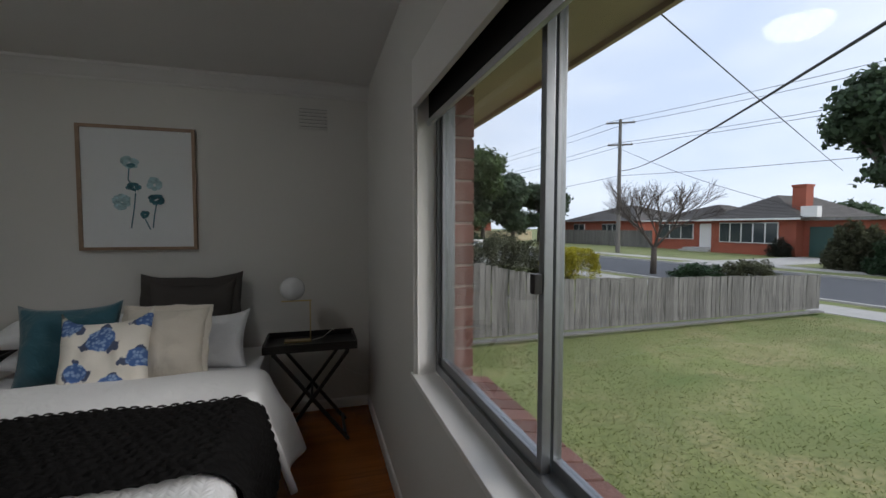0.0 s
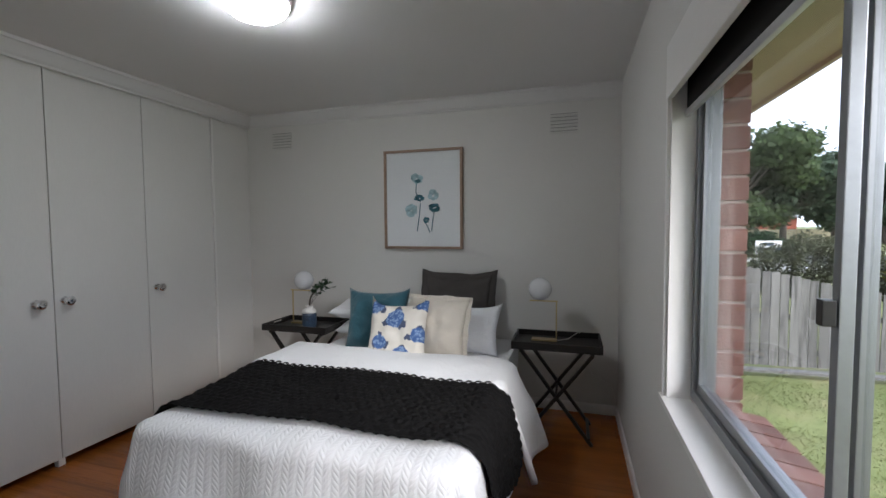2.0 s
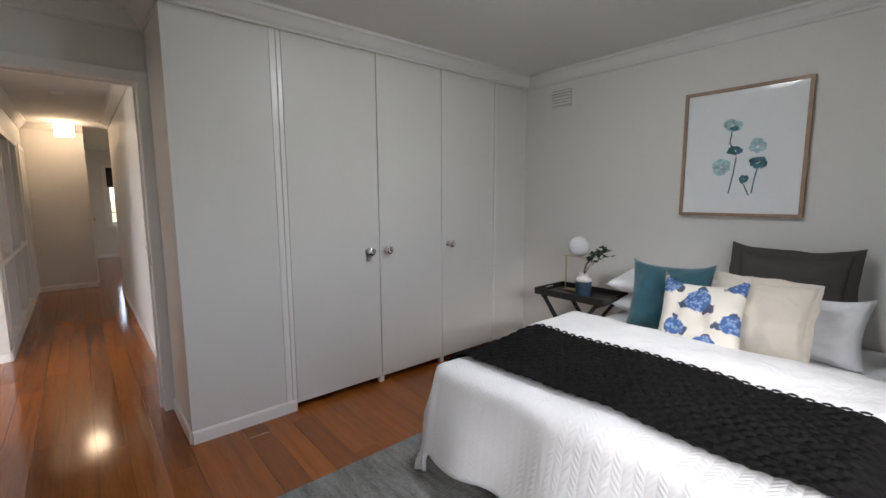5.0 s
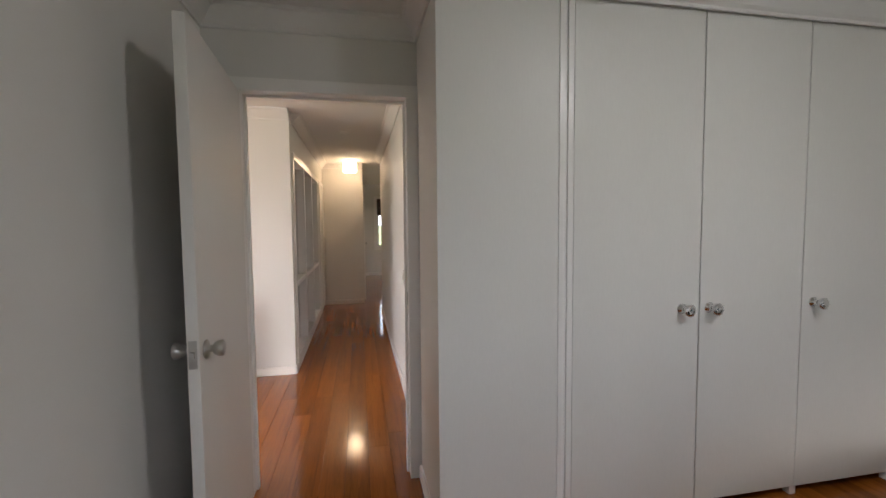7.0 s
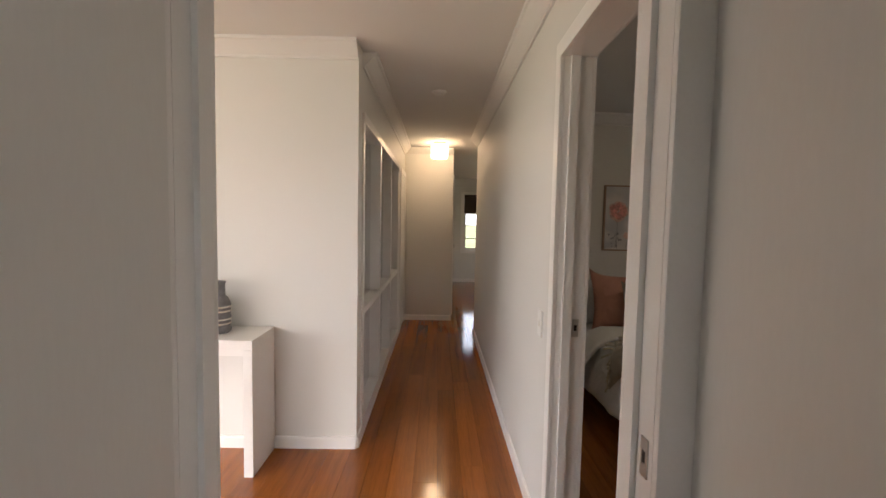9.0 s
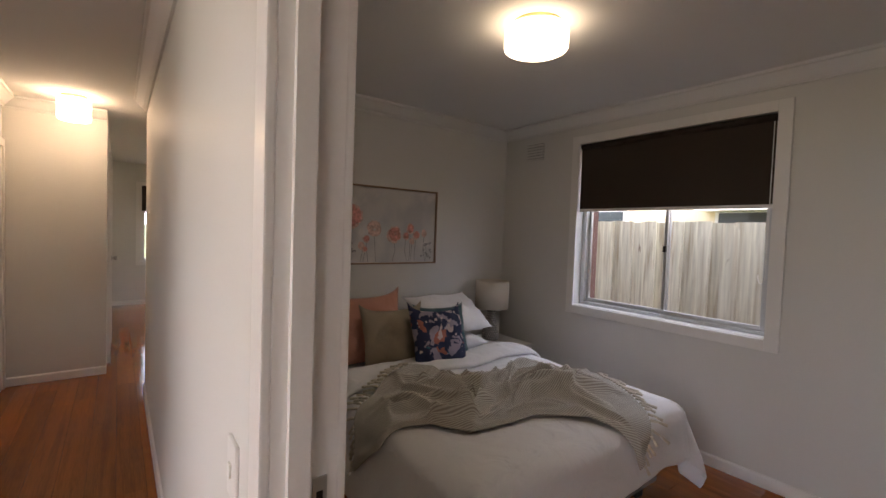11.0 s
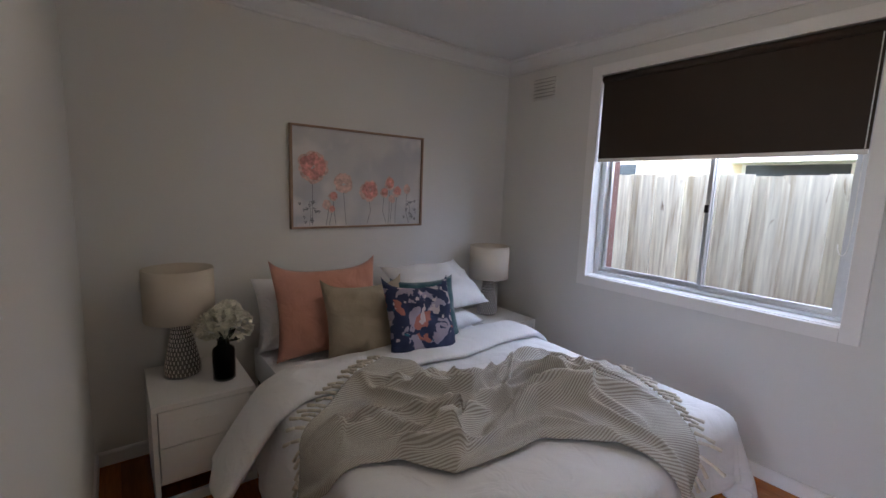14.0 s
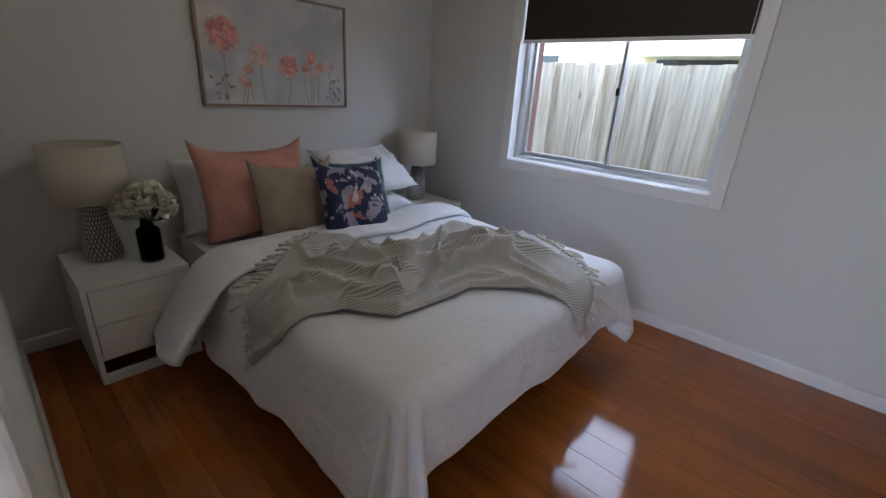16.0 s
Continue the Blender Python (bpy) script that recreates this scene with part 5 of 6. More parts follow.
def ceramic_lamp(at, dash, label):
    t = thing("table_lamp", label, "lamp", at, group="ceramic lamps")
    prof = [(0.055, 0.0), (0.074, 0.008), (0.078, 0.035), (0.074, 0.07), (0.062, 0.13), (0.048, 0.20), (0.040, 0.262), (0.036, 0.268), (0.012, 0.27), (0.012, 0.30)]
    part("body", lathe(prof, 36), LAMPW if dash else LAMPG, t, "carved ceramic body")
    bm = bmesh.new()
    for k, z in enumerate([0.02 + 0.0205 * i for i in range(12)]):
        r = np.interp(z, [p[1] for p in prof[:7]], [p[0] for p in prof[:7]])
        n = 26 if dash else 1
        if dash:
            for i in range(n):
                a = 2 * math.pi * (i + 0.5 * (k % 2)) / n
                box(bm, r - 0.003, r + 0.0018, -0.0023, 0.0023, -0.0075, 0.0075, pose(0, 0, z, 0, 0, math.degrees(a)))
        elif k % 3 == 0:
            for i in range(36):
                a = 2 * math.pi * i / 36
                box(bm, r - 0.004, r + 0.002, -0.0075, 0.0075, -0.004, 0.004, pose(0, 0, z, 0, 0, math.degrees(a)))
    part("carving", bm, LAMPS, t, "rows of pale dashes")
    sh = lathe([(0.150, 0.285), (0.150, 0.53), (0.146, 0.53), (0.146, 0.285)], 40)
    part("shade", sh, SHADE, t, "unlit cream linen drum shade")
    return t


ceramic_lamp((-6.21, 1.30, 0.48), True, "dark ceramic lamp with pale dashes and linen shade")
ceramic_lamp((-6.20, 3.33, 0.48), True, "grey dashed ceramic lamp with linen shade")

vs2 = thing("vase", "smoked glass bottle vase with white hydrangea blooms", "vase", (-6.05, 1.455, 0.48))
part("bottle", lathe([(0.044, 0), (0.05, 0.006), (0.05, 0.14), (0.046, 0.155), (0.028, 0.17), (0.026, 0.195), (0.030, 0.20), (0.024, 0.20), (0.022, 0.17), (0.04, 0.15), (0.044, 0.14), (0.044, 0.012), (0.01, 0.01)], 30), SMOKE, vs2, "smoked glass bottle")
rr = random.Random(5)
for cx, cy, cz, r in ((-0.02, -0.055, 0.27, 0.066), (0.02, 0.06, 0.26, 0.070), (-0.02, 0.03, 0.315, 0.058), (0.03, -0.015, 0.31, 0.056)):
    fl = bmesh.new()
    for i in range(150):
        v = Vector((rr.gauss(0, 1), rr.gauss(0, 1), rr.gauss(0, 1))).normalized()
        for k in range(2):
            leaf(fl, Vector((cx, cy, cz)) + v * r * 0.82, v + Vector((rr.uniform(-1, 1), rr.uniform(-1, 1), rr.uniform(-1, 1))), 0.024, 0.022)
    part("flower_head", fl, PETAL, vs2, "cream hydrangea flower head")
a = bmesh.new()
for d in (-0.012, 0.0, 0.012):
    rod(a, (d, 0, 0.02), (d * 2.5, d, 0.26), 0.003, n=6)
part("stems", a, LEAFD, vs2)
b = bmesh.new()
for k in range(5):
    leaf(b, (0.05, 0.0, 0.21), (0.25, rr.uniform(-0.8, 0.8), rr.uniform(-0.2, 1)), 0.07, 0.045)
part("leaves", b, LEAFD, vs2, "dark green leaf")

cushion("pillow", "plain white pillow leaning against the wall", (0.64, 0.42, 0.15), (-6.24, 1.97, 0.49), -14, 90, WHITEC, seed=12, category="pillow")
cushion("pillow", "white pillow lying flat near the lamp", (0.60, 0.40, 0.14), (-5.88, 2.70, 0.565), -86, 88, WHITEC, seed=13, category="pillow")
cushion("pillow", "white pillow leaning on a flat one", (0.64, 0.42, 0.17), (-5.88, 2.74, 0.68), -58, 93, WHITEC, seed=14, category="pillow", ears=0.03)
cushion("cushion", "large salmon pink linen cushion", (0.61, 0.49, 0.17), (-6.03, 2.005, 0.495), -17, 86, PINK, seed=15, ears=0.05)
cushion("cushion", "taupe linen cushion with piped edge", (0.47, 0.42, 0.17), (-5.83, 2.13, 0.495), -18, 84, TAUPE, seed=16, ears=0.04)
cushion("cushion", "teal cushion tucked behind a floral one", (0.40, 0.38, 0.13), (-5.75, 2.47, 0.545), -24, 78, TEAL, seed=17, ears=0.02)
cushion("cushion", "navy floral print cushion with pale piping", (0.41, 0.39, 0.15), (-5.60, 2.335, 0.55), -26, 84, NAVYP, seed=18, ears=0.05, ry=3)

pic2 = picture("canvas_painting", "framed canvas of pink flowers on a grey wash", (-6.42, 2.359, 1.465), 90, 0.925, 0.61, 0.035, CANVAS, False, 0.012)
Y2 = -0.0202
BLOOMS = [(-0.33, 0.06, 0.105, 1.0, 0), (-0.13, -0.03, 0.075, 0.9, 1), (0.05, -0.07, 0.075, 1.0, 0), (0.20, -0.02, 0.038, 1.3, 0), (0.16, -0.08, 0.034, 1.0, 0),
          (0.26, -0.07, 0.036, 1.1, 0), (0.22, -0.12, 0.03, 1.0, 1), (-0.20, -0.11, 0.032, 1.0, 0), (-0.24, -0.16, 0.032, 1.0, 1), (-0.21, -0.19, 0.024, 1.0, 0), (0.34, -0.05, 0.03, 1.2, 1)]
for i, (x, z, r, sq, pale) in enumerate(BLOOMS):
    part("painted_bloom", blot(bmesh.new(), x, z, r * 1.05, Y2, 40 + i, 15, sq), PALEC, pic2, "pale peach painted bloom")
    if not pale:
        part("painted_petal", blot(bmesh.new(), x + 0.004, z + 0.006, r * 0.86, Y2 - 0.0026, 20 + i, 13, sq), CORALP, pic2, "loose coral pink painted petal strokes")
    part("painted_stem", stroke(bmesh.new(), [(x, z - r * 0.7), (x + 0.012 * math.sin(i), -0.2), (x + 0.02 * math.sin(2 * i), -0.285)], 0.0035, Y2 - 0.0004), GREYP, pic2)
rr = random.Random(3)
for cx in (-0.35, 0.36):
    part("painted_stem", stroke(bmesh.new(), [(cx, -0.14), (cx + 0.01, -0.22), (cx, -0.285)], 0.003, Y2 - 0.0004), GREYP, pic2)
    for i in range(16):
        part("painted_bud", blot(bmesh.new(), cx + rr.uniform(-0.06, 0.06), -0.2 + rr.uniform(-0.07, 0.07), 0.012, Y2 - 0.0008, i, 3), GREYP, pic2)

# ---- lounge, seen beside the hallway ----
con = thing("console_table", "white lacquered waterfall console table", "console table", (-4.945, 0, 0))
part("top", boxes((0, 0.31, -1.95, -0.625, 0.70, 0.75), bevel=0.003), WHITEL, con)
part("apron", boxes((0.02, 0.29, -1.90, -0.675, 0.66, 0.70)), WHITEL, con)
for y in (-1.95, -0.675):
    part("leg_panel", boxes((0, 0.31, y, y + 0.05, 0, 0.70), bevel=0.003), WHITEL, con)
art = picture("framed_print", "pale pink and white patterned artwork standing on the console", (-4.925, -1.37, 1.19), 90, 0.58, 0.87, 0.03,
              pattern_mat("blush_print", (0.62, 0.47, 0.42), [((0.70, 0.66, 0.63), 8, 0.5), ((0.56, 0.42, 0.38), 14, 0.6)], 0.2, 0.05), False, 0.012)
vz = thing("vase", "grey banded ceramic vase with narrow neck", "vase", (-4.80, -0.885, 0.75))
prof = [(0.055, 0)] + [(0.066 + 0.003 * math.sin(i * 2.1), 0.01 + i * 0.0115) for i in range(15)] + [(0.05, 0.20), (0.038, 0.212), (0.036, 0.27), (0.042, 0.29), (0.034, 0.29), (0.03, 0.24)]
part("body", lathe(prof, 30), GREYCER, vz)
for z in (0.05, 0.075, 0.12, 0.145):
    part("band", lathe([(0.0665, z), (0.0705, z + 0.003), (0.0705, z + 0.007), (0.0665, z + 0.010)], 30), LAMPS, vz, "pale grey band")
v3 = thing("vase", "small dusty pink ceramic jar", "vase", (-4.74, -0.99, 0.75))
part("body", lathe([(0.035, 0), (0.044, 0.006), (0.046, 0.08), (0.03, 0.10), (0.028, 0.125), (0.032, 0.13), (0.024, 0.13), (0.022, 0.1)], 26), PINKCER, v3)
pt = thing("pot_plant", "dark pot with trailing green plant", "plant", (-4.80, -1.08, 0.75))
part("pot", lathe([(0.04, 0), (0.055, 0.005), (0.06, 0.13), (0.062, 0.15), (0.055, 0.15), (0.05, 0.12), (0.01, 0.12)], 26), NAVYCER, pt)
lf, st = bmesh.new(), bmesh.new()
rr = random.Random(11)
for i in range(16):
    p = Vector((rr.uniform(-0.03, 0.03), rr.uniform(-0.03, 0.03), 0.14))
    d = Vector((rr.uniform(0.0, 0.9), rr.uniform(-1.3, 0.2), 0.7)).normalized()
    for k in range(12):
        q = p + d * 0.024
        if q.z < 0.012 and q.x < 0.19:
            q.z = 0.014
        rod(st, p, q, 0.0015, n=4)
        for s in range(2):
            leaf(lf, q, (rr.uniform(-1, 1), rr.uniform(-1, 1), rr.uniform(0, 0.7)), 0.03, 0.02)
        d = (d + Vector((0.02, -0.03, -0.2))).normalized()
        p = q
part("vines", st, LEAFD, pt)
part("leaves", lf, LEAF, pt)

# ---- outside the bedroom window: brick reveal, eave ----
structure("wall_brick_core_north", boxes((0.80, 0.909, 1.981, 3.80, GZ, 2.02)), MORTAR, "mortar bed of the brick veneer", "wall")
structure("wall_brick_core_below", boxes((0.80, 0.905, -4.3, 2.0, GZ, 0.64)), MORTAR, "mortar bed of the brick veneer", "wall")
outer = thing("wall_brick_outer", "red brick veneer beside and under the window", "brick wall", kind="structure")
def brick_mesh(x, y, z):
    me = bpy.data.meshes.new("brick")
    bm = boxes((-x / 2, x / 2, -y / 2, y / 2, -z / 2, z / 2), bevel=0.004)
    bm.to_mesh(me); bm.free()
    me.materials.append(BRICK)
    return me
stretcher, header, onedge = brick_mesh(0.11, 0.23, 0.076), brick_mesh(0.11, 0.11, 0.076), brick_mesh(0.17, 0.076, 0.11)
for r in range(30):
    z = GZ + 0.05 + r * 0.086
    if z > 1.99:
        break
    odd = r % 2
    ob = new("brick", header if odd else stretcher)
    ob.parent, ob.location = outer, (0.860, 1.975 + (0.055 if odd else 0.115), z)
    for k in range(3):
        ob = new("brick", stretcher)
        ob.parent, ob.location = outer, (0.860, 1.975 + (0.12 if odd else 0.24) + 0.115 + k * 0.24, z)
for k in range(21):
    ob = new("sill_brick", onedge)
    ob.parent = outer
    ob.matrix_world = pose(0.885, 1.93 - k * 0.086, 0.715, 0, 9, 0)
structure("eave_soffit", boxes((0.80, 1.25, -4.6, 3.98, 2.025, 2.04)), SOFFIT, "tan painted eave lining above the window", "eave")
structure("fascia", boxes((1.25, 1.27, -4.6, 3.98, 2.005, 2.30)), SOFFIT, "tan timber fascia board", "eave")
structure("wall_brick_north", boxes((-6.7, -5.53, 3.80, 3.90, GZ, 2.3), (-4.22, 0.80, 3.80, 3.90, GZ, 2.3), (-5.60, -4.22, 3.80, 3.90, GZ, 0.84)), BRICK, "red brick outer wall", "wall")


# ---- fences ----
def paling(w, h, t, seed):
    rr = random.Random(seed)
    bm = bmesh.new()
    box(bm, -w / 2, w / 2, -t / 2, t / 2, 0, 1)
    me = bpy.data.meshes.new("paling")
    bm.to_mesh(me); bm.free()
    return me


pm, pm2 = paling(0.098, 1, 0.014, 1), paling(0.145, 1, 0.016, 2)
pm.materials.append(FENCEW)
pm2.materials.append(FENCEP)
rr = random.Random(2)
fence2 = thing("fence", "tall pale weathered paling fence outside the bedroom", "fence")
x, i = -8.2, 0
while x < -2.4:
    ob = new("paling", pm2)
    ob.parent = fence2
    ob.matrix_world = pose(x, 4.93 + (0.022 if i % 2 else 0), GZ, rr.uniform(-0.4, 0.4), rr.uniform(-0.5, 0.5), rr.uniform(-1, 1)) @ Matrix.Diagonal((1, 1, 2.11 + rr.uniform(-0.012, 0.012), 1))
    x += 0.118
    i += 1
for z in (0.4, 1.6):
    part("rail", boxes((-8.2, -2.4, 4.96, 5.0, GZ + z, GZ + z + 0.08)), FENCEP, fence2)
nb = thing("neighbour_house", "cream rendered house behind the paling fence", "house", (0, 0, 0))
part("wall", boxes((-14, -0.5, 7.6, 7.8, GZ, 3.3)), CREAMW, nb)
part("eave", boxes((-6.15, -1.5, 7.2, 7.58, 1.87, 2.4)), WHITEL, nb, "white eave fascia")
wn1 = part("window", boxes((-8.7, -7.35, 7.54, 7.62, 0.8, 1.94)), WHITEL, nb)
part("pane", boxes((-8.63, -7.42, 7.53, 7.545, 0.87, 1.90)), DARKGLASS, wn1)
wn2 = part("window", boxes((-6.0, -2.7, 7.54, 7.62, 0.9, 1.865)), WHITEL, nb)
for i in range(3):
    part("pane", boxes((-5.95 + i * 1.05, -4.95 + i * 1.05, 7.53, 7.545, 0.96, 1.85)), DARKGLASS, wn2)
part("roof", boxes((-14.5, 0.0, 7.4, 13, 3.32, 3.45)), ROOFT, nb)


# the garden and street lie turned a little against the house
SITE = Matrix.Translation((0.293, 0.322, 0)) @ Matrix.Rotation(radians(5.7), 4, "Z") @ Matrix.Translation((-0.543, -0.344, 0))
house_objects = set(scene.objects)
fence = thing("fence", "weathered grey timber paling fence along the lawn", "fence")
rr = random.Random(2)
x = 2.2
while x < 11.65:
    yy = 6.35 - (x - 3.4) * 0.065
    h = float(np.interp(x, [2.2, 3.4, 5.0, 11.7], [1.42, 1.36, 1.02, 0.86])) + rr.uniform(-0.012, 0.012)
    ob = new("paling", pm)
    ob.parent = fence
    ob.matrix_world = pose(x, yy + rr.uniform(-0.006, 0.006), GZ + 0.13, rr.uniform(-0.6, 0.6), rr.uniform(-0.8, 0.8), -3.7 + rr.uniform(-3, 3)) @ Matrix.Diagonal((1, 1, h - 0.13, 1))
    x += 0.104
bm = bmesh.new()
bar(bm, (2.2, 6.41, GZ + 0.07), (11.65, 5.80, GZ + 0.07), 0.14, 0.03)
part("plinth_board", bm, FENCEW, fence)
for z in (0.3, 0.75):
    part("rail", bar(bmesh.new(), (2.2, 6.47, GZ + z), (11.6, 5.86, GZ + z), 0.04, 0.06), FENCEW, fence)
# ---- street ----
structure("road", boxes((13.9, 20.2, -90, 140, GZ - 0.1, GZ + 0.012)), ASPH, "grey asphalt suburban road", "road")
structure("kerb", boxes((13.75, 13.9, -90, 140, GZ - 0.1, GZ + 0.05), (20.2, 20.35, -90, 140, GZ - 0.1, GZ + 0.09)), CONC, "concrete kerb", "kerb")
structure("pavement", boxes((22.6, 23.9, -90, 140, GZ - 0.1, GZ + 0.014), (11.9, 13.1, -20, 60, GZ - 0.1, GZ + 0.014)), CONC, "pale concrete footpath", "pavement")
structure("driveway", boxes((20.35, 32, 13.6, 17.0, GZ - 0.1, GZ + 0.02), (8.0, 13.75, 19.5, 22.0, GZ - 0.1, GZ + 0.02)), CONC, "concrete driveway", "driveway")


def hip_roof(x0, x1, y0, y1, z, h, over=0.5):
    bm = bmesh.new()
    x0, x1, y0, y1 = x0 - over, x1 + over, y0 - over, y1 + over
    if x1 - x0 < y1 - y0:
        k, c = (x1 - x0) / 2, (x0 + x1) / 2
        r = [(c, y0 + k, z + h), (c, y1 - k, z + h)]
        faces = ((0, 1, 4), (1, 2, 5, 4), (2, 3, 5), (3, 0, 4, 5))
    else:
        k, c = (y1 - y0) / 2, (y0 + y1) / 2
        r = [(x0 + k, c, z + h), (x1 - k, c, z + h)]
        faces = ((3, 0, 4), (0, 1, 5, 4), (1, 2, 5), (2, 3, 4, 5))
    vs = [bm.verts.new(p) for p in [(x0, y0, z), (x1, y0, z), (x1, y1, z), (x0, y1, z)] + r]
    bm.faces.new([vs[i] for i in (3, 2, 1, 0)])
    for f in faces:
        bm.faces.new([vs[i] for i in f])
    # rows of tiles as shallow steps
    n = 16
    for i in range(1, n):
        q = i / n
        zz = z + h * q
        a, b, c, d = (x0 + k * q, x1 - k * q, y0 + k * q, y1 - k * q)
        for p, s in (((a, c), (b, c)), ((b, c), (b, d)), ((b, d), (a, d)), ((a, d), (a, c))):
            bar(bm, (*p, zz + 0.01), (*s, zz + 0.01), 0.05, 0.05)
    return bm


def house_window(parent, x, y0, y1, z0, z1, panes):
    w = part("window", boxes((x - 0.06, x + 0.05, y0, y1, z0, z1)), WHITEL, parent)
    k = (y1 - y0) / panes
    for i in range(panes):
        part("pane", boxes((x - 0.075, x - 0.062, y0 + i * k + 0.05, y0 + (i + 1) * k - 0.05, z0 + 0.06, z1 - 0.06)), DARKGLASS, w)


h1 = thing("house", "single-storey red brick house with grey tiled hip roof", "house")
part("wall", boxes((32.0, 42, 17.3, 23.0, GZ, 2.0), (33.5, 42, 23.0, 29.5, GZ, 2.0)), BRICKI, h1)
part("roof", hip_roof(32.0, 42, 17.3, 23.0, 2.0, 1.75), ROOFT, h1)
part("roof", hip_roof(33.5, 42, 22.5, 30, 2.0, 1.4), ROOFT, h1)
part("gutter", boxes((31.4, 31.5, 16.8, 23.5, 1.9, 2.02), (32.9, 33.0, 23.5, 30.5, 1.9, 2.02)), WHITEL, h1)
ch1 = part("chimney", boxes((33.2, 34.0, 17.45, 18.25, 2.0, 4.2), (33.15, 34.05, 17.4, 18.3, 4.1, 4.25)), BRICKI, h1, "square red brick chimney")
house_window(h1, 31.97, 18.3, 22.3, 0.3, 1.75, 5)
house_window(h1, 33.47, 25.6, 29.0, 0.4, 1.7, 3)
part("door", boxes((33.40, 33.48, 23.5, 25.0, GZ + 0.3, 1.7)), WHITEL, h1, "white front doors")
part("porch_step", boxes((32.2, 33.5, 23.1, 25.6, GZ, GZ + 0.3), (31.8, 32.2, 23.1, 25.6, GZ, GZ + 0.15)), CONC, h1)
part("garage_wall", boxes((32.8, 40, 12.2, 17.3, GZ, 1.85)), BRICKI, h1)
part("garage_door", boxes((32.70, 32.82, 15.0, 16.9, GZ, 1.45)), GREENP, h1, "dark green garage door")
part("garage_roof", boxes((32.3, 40.2, 11.6, 17.25, 1.85, 2.05)), FENCEW, h1)
part("air_conditioner", boxes((32.0, 32.5, 16.2, 17.1, 2.06, 2.75), bevel=0.03), WHITEL, h1, "white air conditioner box")
h2 = thing("house", "red brick house with low grey roof behind the pole", "house")
part("wall", boxes((37, 47, 35, 47, GZ, 2.1)), BRICKI, h2)
part("roof", hip_roof(37, 47, 35, 47, 2.1, 2.0), ROOFT, h2)
house_window(h2, 36.97, 37.5, 40.0, 0.4, 1.8, 3)
house_window(h2, 36.97, 43, 45, 0.4, 1.8, 2)
f3 = thing("fence", "grey timber fence beside the brick house", "fence")
for i in range(60):
    part("paling", boxes((33.5 - 0.03 * (i % 2), 33.55, 29.8 + i * 0.25, 30.03 + i * 0.25, GZ, GZ + 1.6)), FENCEW, f3)
h3 = thing("house", "far brick house with cream fence across the road", "house")
part("wall", boxes((20, 32, 58, 68, GZ, 2.2)), BRICKI, h3)
part("roof", hip_roof(20, 32, 58, 68, 2.2, 2.2), ROOFT, h3)
part("front_wall", boxes((10, 36, 53, 53.2, GZ, 0.9)), CREAMW, h3, "cream boundary wall")

pole = thing("power_pole", "tall grey timber power pole with two crossarms", "power pole", (24.66, 24.96, GZ))
part("shaft", rod(bmesh.new(), (0, 0, 0), (0, 0, 9.8), 0.17, 0.11, 14), POLEW, pole)
for z, l in ((9.55, 1.0), (7.95, 0.85)):
    a = part("crossarm", bar(bmesh.new(), (-l * 0.8, l * 0.6, z), (l * 0.8, -l * 0.6, z), 0.11, 0.11), POLEW, pole)
    for k in (-0.9, -0.45, 0.45, 0.9):
        part("insulator", rod(bmesh.new(), (k * l * 0.8, -k * l * 0.6, z + 0.05), (k * l * 0.8, -k * l * 0.6, z + 0.2), 0.04, 0.03, 8), WHITEL, a)


def span(a, b, sag, r):
    a, b = Vector(a), Vector(b)
    pts = [a.lerp(b, i / 16) - Vector((0, 0, sag * 4 * (i / 16) * (1 - i / 16))) for i in range(17)]
    tube("power_cable", pts, r, CABLE, "thin black overhead cable", "cable")


P = Vector((24.66, 24.96, 0))
for dx, z in ((-0.7, 9.1), (0.7, 9.1), (-0.6, 7.5), (0.6, 7.5), (0.0, 5.2)):
    span((P.x + dx, P.y, z), (P.x + dx + 3, P.y - 48, z + 0.4), 0.9, 0.014)
    span((P.x + dx, P.y, z), (P.x + dx - 3, P.y + 45, z + 0.3), 0.9, 0.014)
span((24.5, 24.9, 5.55), (1.265, -2.564, 2.98), 0.53, 0.018)
span((24.6, 25.2, 7.3), (33.2, 17.0, 2.5), 0.4, 0.014)
span((-0.1, 3.7, 5.5), (32.8, 15.4, 4.85), 0.05, 0.014)


